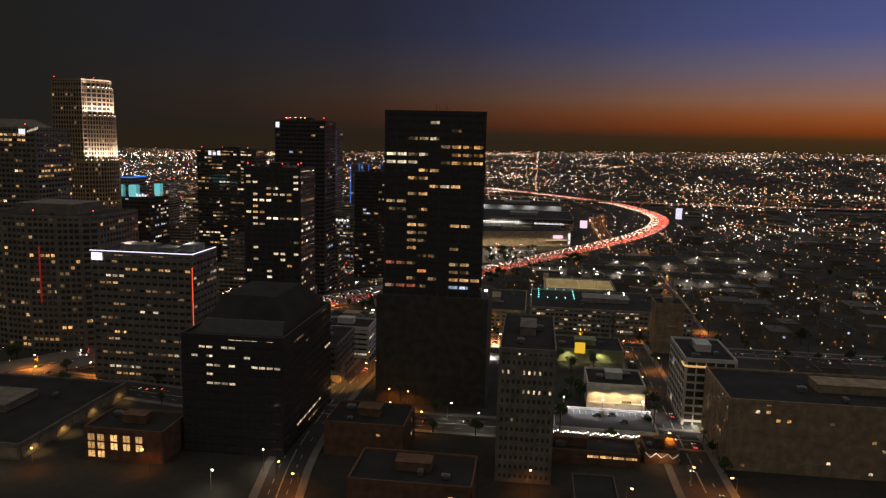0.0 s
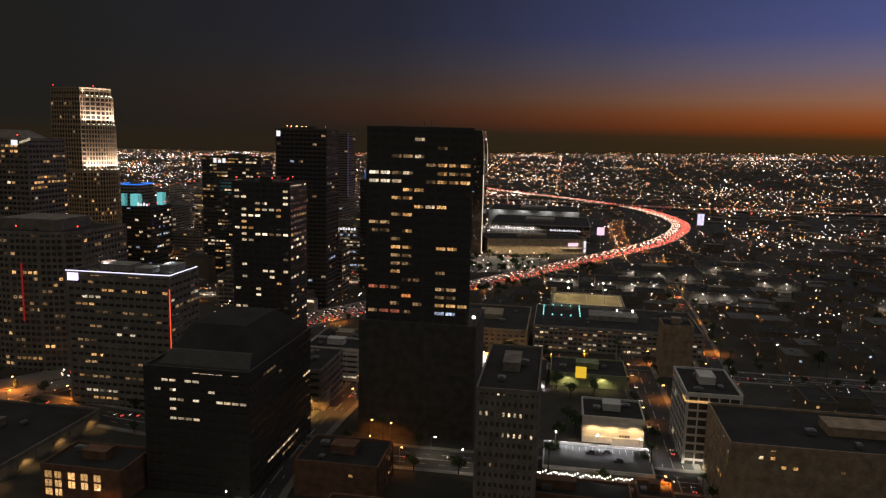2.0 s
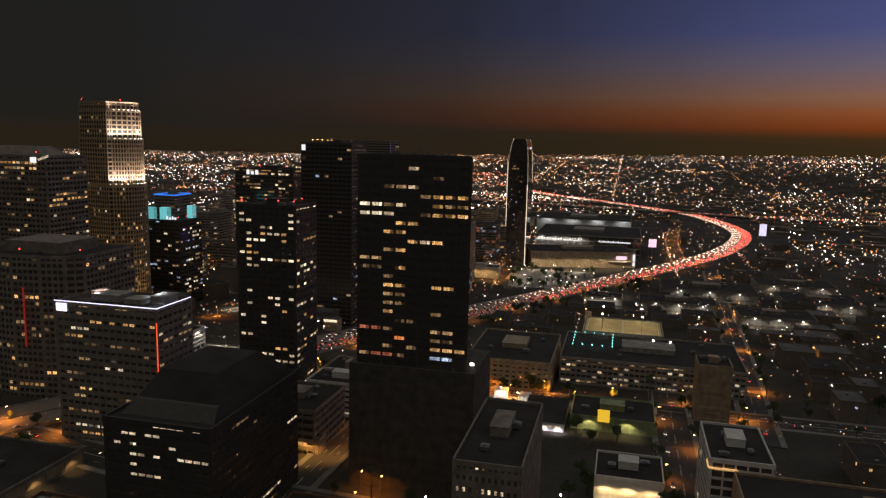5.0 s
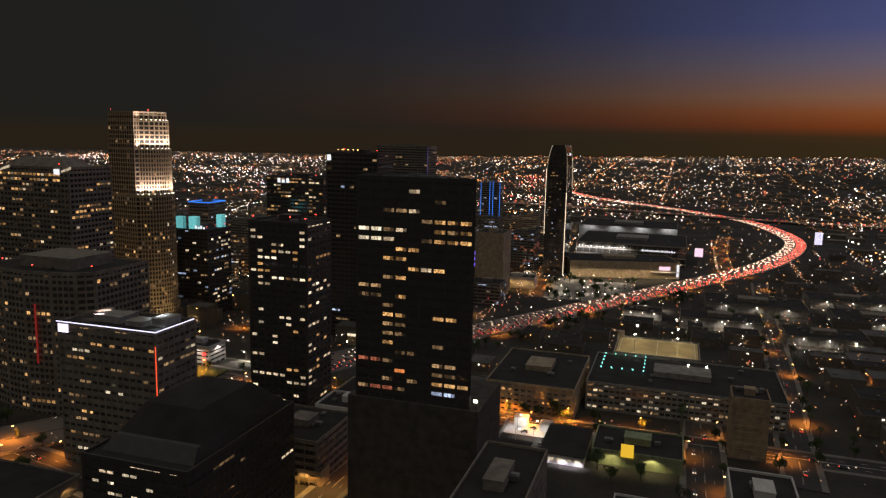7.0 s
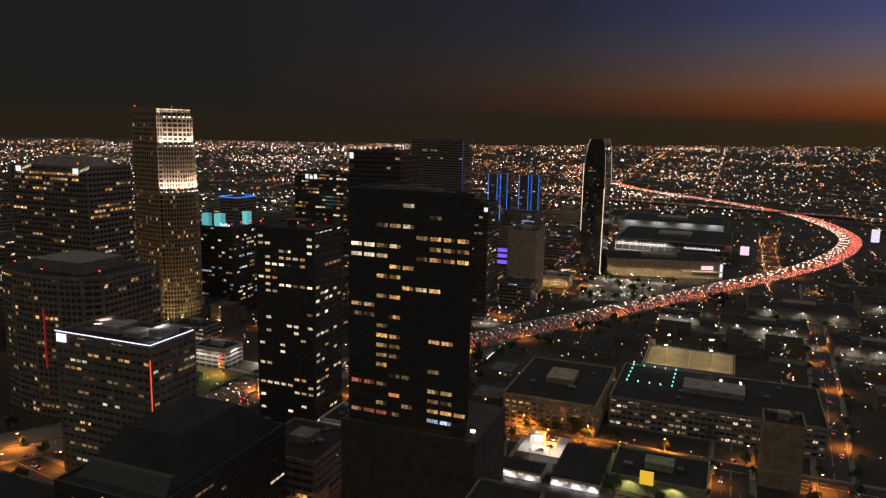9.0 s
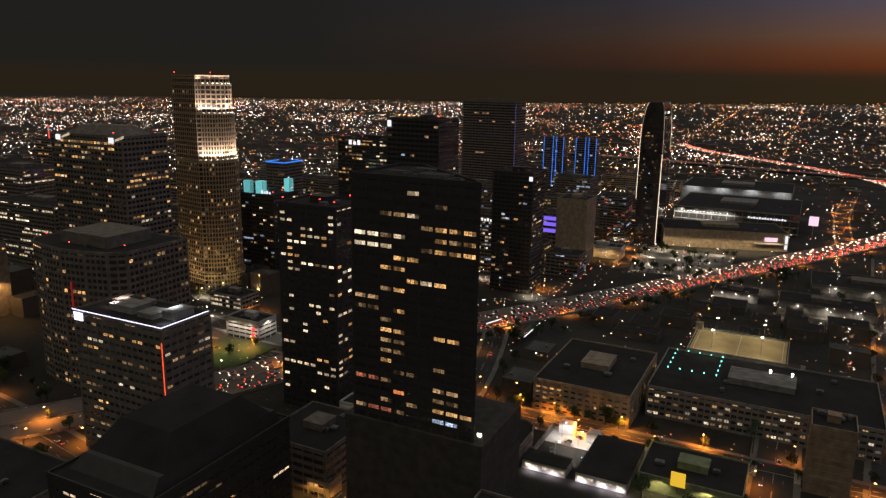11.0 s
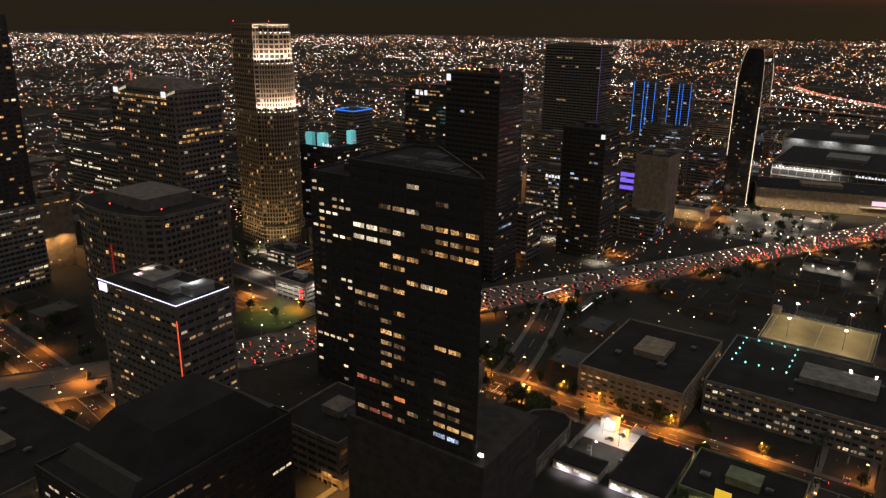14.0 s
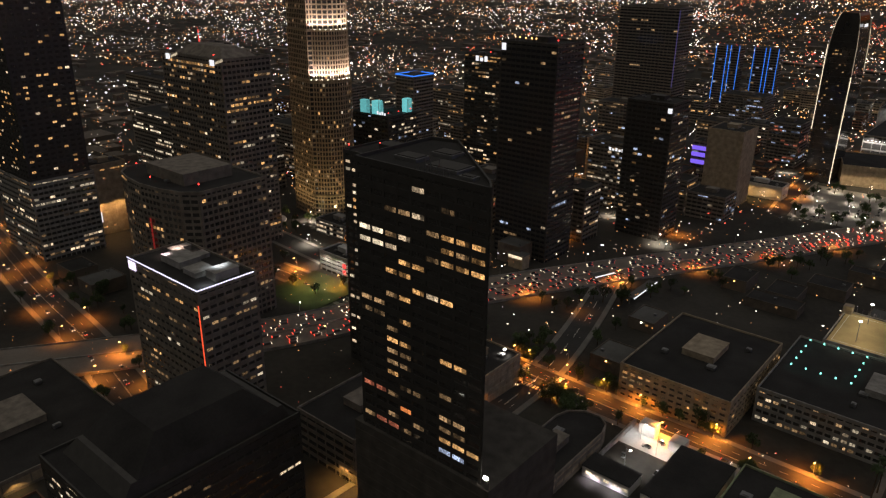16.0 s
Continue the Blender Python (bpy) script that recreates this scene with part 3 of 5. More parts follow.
building("apartment_block", "tan blank-walled apartment tower", "apartment block", 84, 500, rect(19, 20), 38, bay=6, wall=TAN_STUCCO, glass=TAN_STUCCO, share=0.02, keys="d", seed=25, floor=3.3)
building("apartment_block", "large tan apartment house with a few lit windows", "apartment block", 84, 306, rect(120, 44), 40, bay=4.2, wall=TAN_STUCCO, glass=TAN_STUCCO, share=0.14, keys="ow", seed=26, floor=3.4, pier=2.4, band=2.0, faces=(0, 3), run=1.0, cap=40)
building("apartment_block", "long beige apartment building with street windows", "apartment block", -60, 526, rect(56, 76), 22, bay=4.2, wall=BEIGE_STONE, share=0.06, keys="do", seed=27, floor=3.2, faces=(0, 1), pier=1.6, run=1)
building("office_block", "long grey office building with lit windows and a rooftop court", "office block", 0, 552, rect(120, 70), 20, bay=3.4, wall=GREY_CONCRETE, share=0.55, keys="gddw", seed=28, floor=3.6, pier=0.8, run=1.4, faces=(0, 1, 3), kit=6, cap=150)
building("arena", "beige arena hall with a lit entrance", "arena", -88, 1095, rect(150, 70), 10, rz=16, bay=10, wall=BEIGE_STONE, glass=BEIGE_STONE, share=0, seed=29, floor=9)
building("exhibition_hall", "dark exhibition hall with lamps along its roof edge", "hall", -100, 1240, rect(165, 150), 18, bay=10, wall=GREY_CONCRETE, share=0, seed=30, floor=9)

# hotel tower with tapering shoulders
hotel = thing("hotel_tower", "dark curved glass hotel tower edged with white light", "tower", -125, 1088, -14)
prof = [(0, 1.2, 1.0), (60, 0.3, 1.0), (120, 0.0, 1.0), (150, 0.8, 1), (165, 2.4, 1), (174, 4.2, 1), (179, 5.8, 1), (182, 7.4, 1)]
for (z0, i0, s0), (z1, i1, s1) in zip(prof, prof[1:]):
    lo = [(i0, 0), (28 - i0 * 0.6, 0), (28 - i0 * 0.6, 54 - i0), (i0, 54 - i0)]
    hi = [(i1, 0), (28 - i1 * 0.6, 0), (28 - i1 * 0.6, 54 - i1), (i1, 54 - i1)]
    Geo().prism(lo, z0, z1, 0, 0, hi).obj("glass_tier", GLASS, hotel)
for x, y in ((-0.3, 0.0), (28.0, 0.0), (28.0, 53.6)):
    g = Geo()
    for (z0, i0, _), (z1, i1, _) in zip(prof[2:], prof[3:]):
        dx0, dx1 = (i0, i1) if x < 1 else (-i0 * 0.6, -i1 * 0.6)
        dy0, dy1 = (-i0, -i1) if y > 1 else (0, 0)
        g.hexa([(x + dx0, y + dy0 - 0.5, z0), (x + dx0 + 0.5, y + dy0 - 0.5, z0), (x + dx0 + 0.5, y + dy0 + 0.1, z0), (x + dx0, y + dy0 + 0.1, z0), (x + dx1, y + dy1 - 0.5, z1), (x + dx1 + 0.5, y + dy1 - 0.5, z1), (x + dx1 + 0.5, y + dy1 + 0.1, z1), (x + dx1, y + dy1 + 0.1, z1)])
    g.obj("light_edge", WIN["g"], hotel)
Geo().box(27.7, 28.6, -0.8, 0.0, 4, 118).obj("light_edge", WIN["W"], hotel, "white light line up the corner")
Geo().box(-0.6, 0.1, -0.6, 0.0, 60, 150).obj("light_edge", WIN["g"], hotel)
Geo().box(28.1, 28.5, 12, 26, 168, 171).obj("roof_sign", SIGN_WHITE, hotel, "short white lit sign")
rh = random.Random(8)
for k in range(0, 46, 2):
    Geo().box(0, 28, -0.12, 0.0, k * 3.6 + 2, k * 3.6 + 2.25).obj("floor_line", BLACK_METAL, hotel)
for k in range(60):
    z = 3.6 * rh.randrange(2, 40) + 3.8
    if rh.random() < 0.5:
        lit_window(hotel, (0, 0), (1, 0), rh.uniform(2, 22), z, 1.8, 1.3, rh.choice("ddco"))
    else:
        lit_window(hotel, (28, 0), (0, 1), rh.uniform(2, 58), z, 1.8, 1.3, rh.choice("ddco"))

# ---- lights of the city, out to the horizon ----
rng = random.Random(42)
fars = [Geo() for _ in FAR_LAMPS]


def far_light(k, x, y, z, s):
    g = fars[k]
    b = len(g.v)
    g.v += [(x - s, y, z), (x + s, y, z), (x, y - s, z), (x, y + s, z), (x, y, z - 0.7 * s), (x, y, z + 0.7 * s)]
    g.f += [[b + a, b + c, b + e] for a, c, e in ((0, 2, 5), (2, 1, 5), (1, 3, 5), (3, 0, 5), (2, 0, 4), (1, 2, 4), (3, 1, 4), (0, 3, 4))]
    g.m += [0] * 8


def open_view(x, y):
    return not (-560 < x < 320 and 200 < y < 1600)


SIZES = (0.42, 0.5, 0.55, 0.65, 0.8, 1.05, 1.7)


def far_size(r):
    return 1.08 * (r / 1500) ** 0.55 * rng.choice(SIZES)


hubs = [(rng.uniform(-75, 60), 1200 + 3400 * rng.random() ** 0.8, rng.uniform(25, 150), rng.choices(range(3), (4, 4, 2))[0]) for _ in range(210)]
for i in range(24000):
    if i < 11000:                                   # busy quarters, strung out along their main streets
        a, r, spread, tint = rng.choice(hubs)
        x, y = r * math.sin(radians(a)) + rng.gauss(0, spread * 1.7), r * math.cos(radians(a)) + rng.gauss(0, spread * 0.7)
        k = rng.choices(range(6), ((30, 24, 2, 6, 22, 10), (8, 45, 16, 3, 12, 16), (50, 14, 0, 10, 20, 6))[tint])[0]
    else:
        az = radians(rng.uniform(-75, 62)) if i < 22000 else radians(rng.uniform(100, 260))
        r = 700 + 3980 * rng.random() ** 0.6
        x, y = r * math.sin(az), r * math.cos(az)
        if rng.random() < 0.35:                    # along the avenues
            if rng.random() < 0.5:
                x = round(x / 330) * 330 + rng.gauss(0, 4)
            else:
                y = round(y / 200) * 200 + rng.gauss(0, 4)
        elif noise.noise(Vector((x / 300, y / 300, 7.0))) < -0.1:
            continue
        k = rng.choices(range(6), (32, 22, 5, 6, 30, 5))[0]
    r = math.hypot(x, y)
    if not open_view(x, y) or r > 4800:
        continue
    far_light(k, x, y, ground_z(x, y) + rng.uniform(9, 15), far_size(r))
for i in range(9500):                             # the bright white quarters on one side
    az, r = radians(-72 + 54 * rng.random() ** 1.1), 850 + 3700 * rng.random() ** 0.75
    x, y = r * math.sin(az), r * math.cos(az)
    if open_view(x, y) and noise.noise(Vector((x / 420, y / 420, 3.0))) > -0.12:
        far_light(rng.choices(range(6), (12, 32, 30, 4, 6, 20))[0], x, y, ground_z(x, y) + rng.uniform(8, 15), far_size(r))
for i in range(4200):                             # the last streets before the horizon
    az, r = radians(rng.uniform(-75, 60)), rng.uniform(4350, 4790)
    x, y = r * math.sin(az), r * math.cos(az)
    far_light(rng.choices(range(6), (60, 16, 2, 5, 30, 3) if az < 0 else (24, 40, 6, 5, 18, 8))[0], x, y, ground_z(x, y) + rng.uniform(6, 14), 0.8 * far_size(r))
for cx, cy, wx, wy, n, tints in ((-320, 2300, 90, 60, 130, (10, 40, 20, 20, 0, 16)), (-150, 2230, 60, 40, 70, (10, 50, 14, 10, 0, 20)), (-520, 3150, 50, 170, 120, (6, 8, 0, 60, 0, 4)), (-420, 2720, 60, 90, 90, (14, 24, 6, 44, 0, 8)), (420, 1900, 60, 40, 26, (4, 8, 30, 20, 0, 4)), (900, 1500, 160, 110, 120, (40, 30, 4, 6, 20, 8)), (620, 1050, 120, 90, 90, (44, 24, 4, 12, 20, 6))):
    for q in range(n):
        x, y = cx + rng.gauss(0, wx), cy + rng.gauss(0, wy)
        far_light(rng.choices(range(6), tints)[0], x, y, ground_z(x, y) + rng.uniform(6, 13), 1.1 * far_size(math.hypot(x, y)))
# long straight avenues that run away from the camera
for x0, slope, k, n in ((-1180, -0.02, 3, 70), (-1160, -0.02, 0, 80), (-760, 0.02, 0, 70), (-300, 0.0, 0, 60), (500, 0.0, 0, 60), (980, 0.03, 1, 50), (-1900, -0.05, 0, 70)):
    for q in range(n):
        y = 1700 + 2900 * (q + rng.random()) / n
        x = x0 + slope * (y - 1700) + rng.gauss(0, 5)
        if math.hypot(x, y) < 4750:
            far_light(k, x, y, ground_z(x, y) + 9, 1.25 * far_size(math.hypot(x, y)))


# ---- street lamps ----
def free(x, y, pad=4.0, roads=True):
    """Whether a spot is clear of buildings, streets and the freeway."""
    for a, b, c, d in TAKEN:
        if a - pad < x < b + pad and c - pad < y < d + pad:
            return False
    if roads:
        for path, half in list(PATHS.values()) + [(FWY, 22), (CROSS, 18)]:
            for p in path:
                if abs(p[0] - x) < half + pad + 10 and abs(p[1] - y) < half + pad + 10 and math.dist(p, (x, y)) < half + pad + 3:
                    return False
    return True


def street_lamp_proto(mat, label, height=9.0):
    root = thing("street_lamp", label, "street lamp", 0, 0, -500, 0, "street lamps")
    Geo().prism([(0.14 * math.cos(a), 0.14 * math.sin(a)) for a in np.linspace(0, 2 * math.pi, 7)[:-1]], 0, height, 0, 0, [(0.08 * math.cos(a), 0.08 * math.sin(a)) for a in np.linspace(0, 2 * math.pi, 7)[:-1]]).obj("pole", STEEL, root)
    arm = Geo().box(-0.06, 2.2, -0.06, 0.06, height - 0.25, height - 0.1).obj("arm", STEEL, root)
    Geo().box(1.5, 2.5, -0.28, 0.28, height - 0.35, height - 0.05).obj("lamp_head", mat, arm)
    return root


LAMP_AMBER = street_lamp_proto(AMBER_LAMP, "steel street lamp with an amber sodium head")
LAMP_WHITE = street_lamp_proto(WHITE_LAMP, "steel street lamp with a white head")


def street_lamp(x, y, rz, amber=True, light=0.0, height=8.2):
    z = ground_z(x, y) + 0.4
    copy_thing(LAMP_AMBER if amber else LAMP_WHITE, pose(x, y, z, 0, 0, rz))
    if light:
        la = bpy.data.lights.new("street_light", "SPOT")
        la.energy, la.color, la.shadow_soft_size = light, (1.0, 0.3, 0.035) if amber else (1.0, 0.86, 0.68), 0.4
        la.spot_size, la.spot_blend = radians(155), 0.9
        a = radians(rz)
        new("street_light", la).location = (x + 2.0 * math.cos(a), y + 2.0 * math.sin(a), z + height - 0.3)


def lamps_along(name, step, amber=True, light=20000, start=0, stop=1e9, every=1, x_most=1e9):
    path, half = PATHS[name]
    run, side, n = 0.0, 1, 0
    for a, b in zip(path, path[1:]):
        d = math.dist(a, b)
        run += d
        if run >= step:
            run = 0
            side = -side
            u = ((b[0] - a[0]) / d, (b[1] - a[1]) / d)
            x, y = a[0] + u[1] * (half + 1) * side, a[1] - u[0] * (half + 1) * side
            if x < x_most and start < math.hypot(x, y) < stop and free(x, y, 0.3, False):
                n += 1
                street_lamp(x, y, math.degrees(math.atan2(u[0] * side, -u[1] * side)), amber, light if n % every == 0 else 0)


lamps_along("road_street_a", 38, True, 6000, 280)
lamps_along("road_street_b", 58, True, 16000)
lamps_along("road_street_c", 19, True, 26000, x_most=60)
lamps_along("road_street_d", 19, True, 11000, x_most=-232)
lamps_along("road_street_e", 60, True, 2500)
lamps_along("road_street_f", 40, True, 22000)
lamps_along("road_street_g", 34, True, 22000)
lamps_along("road_street_h", 34, False, 12000)

# ---- vehicles ----
def car_mesh():
    g = Geo()
    g.hexa([(-0.9, -2.2, 0.3), (0.9, -2.2, 0.3), (0.9, 2.2, 0.3), (-0.9, 2.2, 0.3), (-0.88, -2.2, 0.9), (0.88, -2.2, 0.9), (0.88, 2.15, 0.8), (-0.88, 2.15, 0.8)])
    g.hexa([(-0.85, -1.9, 0.9), (0.85, -1.9, 0.9), (0.85, 1.1, 0.85), (-0.85, 1.1, 0.85), (-0.65, -1.4, 1.45), (0.65, -1.4, 1.45), (0.65, 0.3, 1.45), (-0.65, 0.3, 1.45)], 1)
    for x in (-0.92, 0.72):
        for y in (-1.4, 1.4):
            g.box(x, x + 0.2, y - 0.33, y + 0.33, 0.0, 0.66, 2)
    return g


CAR_BODY = car_mesh().mesh("car", [CAR_PAINT, GLASS, BLACK_METAL])
LIGHT_F, LIGHT_R = Geo().box(-0.22, 0.22, -0.08, 0.08, -0.15, 0.15).mesh("headlight", [HEAD]), Geo().box(-0.24, 0.24, -0.08, 0.08, -0.15, 0.15).mesh("taillight", [TAIL])


def car(x, y, rz, label="car with its lights on in the evening queue", group="traffic", lights=True, z=None):
    ob = new("car", CAR_BODY)
    ob.matrix_basis = pose(x, y, z if z is not None else ground_z(x, y) + 0.45, 0, 0, rz)
    tagged(ob, label, "car", group)
    for nm, me, yy, zz in (("headlight", LIGHT_F, 2.24, 0.68), ("taillight", LIGHT_R, -2.26, 0.75)):
        if lights:
            for sx in (-0.6, 0.6):
                p = new(nm, me)
                p.parent, p.location = ob, (sx, yy, zz)
    return ob


rng = random.Random(3)
dist_along = [0.0]
for a, b in zip(FWY, FWY[1:]):
    dist_along.append(dist_along[-1] + math.dist(a, b))


def on_freeway(s, off):
    i = min(max(int(np.searchsorted(dist_along, s)) - 1, 0), len(FWY) - 2)
    a, b = FWY[i], FWY[i + 1]
    d = math.dist(a, b)
    f = (s - dist_along[i]) / d
    u = ((b[0] - a[0]) / d, (b[1] - a[1]) / d)
    return a[0] + (b[0] - a[0]) * f + u[1] * off, a[1] + (b[1] - a[1]) * f - u[0] * off, math.degrees(math.atan2(-u[0], u[1]))


jam = [Geo(), Geo(), Geo()]
near_cars = 0
for lane in range(10):
    south = lane >= 5
    off = (2.6 + 3.5 * (lane - 5)) if south else -(2.6 + 3.5 * lane)
    s = rng.uniform(300, 312)
    while s < dist_along[-1] - 20:
        x, y, rz = on_freeway(s, off + rng.uniform(-0.3, 0.3))
        s += (rng.uniform(9, 22) if south else rng.uniform(11, 30)) * (1.0 if y < 1100 else 1.35)
        z = ground_z(x, y) + FWY_LIFT + 0.02
        if 560 < y < 860 and near_cars < 230:
            car(x, y, rz if south else rz + 180, "car crawling in the freeway traffic", z=z)
            near_cars += 1
            continue
        m = pose(x, y, z, 0, 0, rz if south else rz + 180)
        grow = 1.0 if y < 860 else 1.5 if y < 1100 else 2.3
        for g, sx, yy, zz, hw in ((jam[0], 0, 0, 0.75, 0.85), (jam[1], -0.6, 2.25, 0.7, 0.22 * grow), (jam[1], 0.6, 2.25, 0.7, 0.22 * grow), (jam[2], -0.6, -2.25, 0.8, 0.24 * grow), (jam[2], 0.6, -2.25, 0.8, 0.24 * grow)):
            ly, lz = (2.1, 0.55) if g is jam[0] else (0.1, 0.2 * grow)
            g.hexa([tuple(m @ Vector((sx + a * hw, yy + b * ly, zz + c * lz))) for c in (-1, 1) for a, b in ((-1, -1), (1, -1), (1, 1), (-1, 1))])
tagged(jam[0].obj("distant_cars", CAR_PAINT), "cars queued far along the freeway", "cars", kind="stuff")
tagged(jam[1].obj("distant_headlights", HEAD), "white headlights of the far freeway queue", "headlights", kind="stuff")
tagged(jam[2].obj("distant_taillights", TAIL), "red taillights of the far freeway queue", "taillights", kind="stuff")
# Lamps added along both edges to light the road in place of traffic glow.
for s in np.arange(300, 1500, 75):
    for off in (-21, 21):
        x, y, rz = on_freeway(s, off)
        if y > 420:
            street_lamp(x, y, rz + (0 if off < 0 else 180), off > 0, 26000 if 560 < y < 1250 and off > 0 else 0)
for i, (a, b) in enumerate(zip(CROSS, CROSS[1:])):
    for k in range(3):
        f = (k + rng.random()) / 3
        x, y = a[0] + (b[0] - a[0]) * f, a[1] + (b[1] - a[1]) * f + rng.uniform(-12, 12)
        far_light(rng.choice((1, 3, 3)), x, y, ground_z(x, y) + 7, 1.2)


def street_cars(name, n, seed, lo=0, hi=1e9):
    r = random.Random(seed)
    path, half = PATHS[name]
    spots = [(a, b) for a, b in zip(path, path[1:]) if lo < math.hypot(*a) < hi]
    for k in range(n):
        a, b = spots[int((k + 0.5) / n * len(spots))]
        d = math.dist(a, b)
        u = ((b[0] - a[0]) / d, (b[1] - a[1]) / d)
        side = r.choice((-1, 1))
        off = side * r.choice((1.8, 5.0))
        f = r.random()
        car(a[0] + (b[0] - a[0]) * f + u[1] * off, a[1] + (b[1] - a[1]) * f - u[0] * off, math.degrees(math.atan2(-u[0], u[1])) + (0 if side > 0 else 180), "car with its lights on in a city street")


for nm, n, lo in (("road_street_a", 14, 250), ("road_street_b", 12, 0), ("road_street_c", 34, 0), ("road_street_d", 44, 300), ("road_street_e", 6, 200), ("road_street_f", 10, 0), ("road_street_g", 8, 0)):
    street_cars(nm, n, len(nm) + n, lo)


# ---- trees ----
def tree_proto(seed, palm=False):
    r = random.Random(seed)
    root = thing("palm_tree" if palm else "street_tree", "tall thin palm tree" if palm else "dark leafy street tree", "tree", 0, 0, -500 - seed, 0, "street trees")
    hgt = 11.0 if palm else 3.4
    g = Geo()
    ring = [(math.cos(a), math.sin(a)) for a in np.linspace(0, 2 * math.pi, 7)[:-1]]
    g.prism([(x * 0.26, y * 0.26) for x, y in ring], 0, hgt, 0, 0, [(x * 0.15, y * 0.15) for x, y in ring])
    if not palm:
        for k in range(5):
            a = k * 1.26 + r.random()
            p, q = Vector((0, 0, hgt - 0.8)), Vector((1.5 * math.cos(a), 1.5 * math.sin(a), hgt + 1.6))
            g.hexa([(p.x - 0.1, p.y - 0.1, p.z), (p.x + 0.1, p.y - 0.1, p.z), (p.x + 0.1, p.y + 0.1, p.z), (p.x - 0.1, p.y + 0.1, p.z), (q.x - 0.05, q.y - 0.05, q.z), (q.x + 0.05, q.y - 0.05, q.z), (q.x + 0.05, q.y + 0.05, q.z), (q.x - 0.05, q.y + 0.05, q.z)])
    g.obj("trunk", BARK, root)
    v, f = [], []
    lobes = [(r.uniform(-1.6, 1.6), r.uniform(-1.6, 1.6), hgt + r.uniform(0.3, 3.0), r.uniform(1.0, 1.7)) for _ in range(8)]
    for k in range(70 if palm else 520):
        b = len(v)
        if palm:
            a, dr = r.uniform(0, 6.28), r.uniform(-1.2, 1.0)
            c = Vector((0, 0, hgt))
            t = Vector((2.4 * math.cos(a), 2.4 * math.sin(a), hgt + dr))
            w = Vector((-math.sin(a), math.cos(a), 0)) * 0.22
            mid = (c + t) / 2 + Vector((0, 0, 0.6))
            v += [tuple(c), tuple(mid + w), tuple(t), tuple(mid - w)]
        else:
            lx, ly, lz, lr = r.choice(lobes)
            d = Vector((r.gauss(0, 1), r.gauss(0, 1), r.gauss(0, 0.8))).normalized() * lr * r.uniform(0.6, 1.05)
            c = Vector((lx, ly, lz)) + d
            e1 = Vector((r.gauss(0, 1), r.gauss(0, 1), r.gauss(0, 1))).normalized() * 0.3
            e2 = e1.orthogonal().normalized() * 0.22
            v += [tuple(c - e1), tuple(c + e2), tuple(c + e1), tuple(c - e2)]
        f.append([b, b + 1, b + 2, b + 3])
    me = bpy.data.meshes.new("crown")
    me.from_pydata(v, [], f)
    me.materials.append(LEAF)
    ob = new("crown", me)
    ob.parent = root
    return root


TREES = [tree_proto(1), tree_proto(2), tree_proto(3)]
PALM = tree_proto(4, True)


def tree(x, y, scale=1.0, palm=False):
    t = copy_thing(PALM if palm else rng.choice(TREES), pose(x, y, ground_z(x, y) + 0.2, 0, 0, rng.uniform(0, 360)))
    t.scale = (scale, scale, scale * rng.uniform(0.9, 1.15))


for nm, step in (("road_street_a", 22), ("road_street_c", 24), ("road_street_b", 40), ("road_street_d", 24)):
    path, half = PATHS[nm]
    for i in range(0, len(path) - 1):
        for side in (-1, 1):
            a, b = path[i], path[i + 1]
            d = math.dist(a, b)
            x, y = a[0] + (b[1] - a[1]) / d * (half + 2.2) * side + rng.uniform(-2, 2), a[1] - (b[0] - a[0]) / d * (half + 2.2) * side
            if rng.random() < 0.6 and 250 < y and -460 < x < 330 and free(x, y, 1.5, False):
                tree(x, y, rng.uniform(0.8, 1.4), rng.random() < 0.18)


# ---- signs and light lines on the towers ----
def sign(parent, x0, x1, y0, y1, z0, z1, mat, name="lit_sign", label=""):
    """A sign or light in world metres, as a part of its building."""
    o = parent.location
    ob = Geo().box(x0 - o.x, x1 - o.x, y0 - o.y, y1 - o.y, z0 - o.z, z1 - o.z).obj(name, mat, parent, label)
    return ob


def bars(parent, x0, x1, y, z0, z1, n, mat):
    """Unreadable lettering as a row of bars."""
    w = (x1 - x0) / n
    for k in range(n):
        sign(parent, x0 + k * w, x0 + (k + 0.68) * w, y - 0.3, y - 0.1, z0, z1 - (0.3 * (k % 2)) * (z1 - z0), mat, "sign_bar")


def found(x, y):
    """The building whose corner stands at this place."""
    return min((o for o in scene.objects if o.type == "EMPTY" and o.location.z > -100), key=lambda o: (o.location.x - x) ** 2 + (o.location.y - y) ** 2)


def flood(x, y, z, energy, colour=(1.0, 0.9, 0.78), size=130, tx=0.0, ty=0.0):
    """A spot aimed down; many are added in mid-air with no fixture built."""
    la = bpy.data.lights.new("flood_light", "SPOT")
    la.energy, la.color, la.spot_size, la.spot_blend, la.shadow_soft_size = energy, colour, radians(size), 0.5, 0.3
    new("flood_light", la).matrix_world = look((x, y, z), (x + tx, y + ty, z - 10))


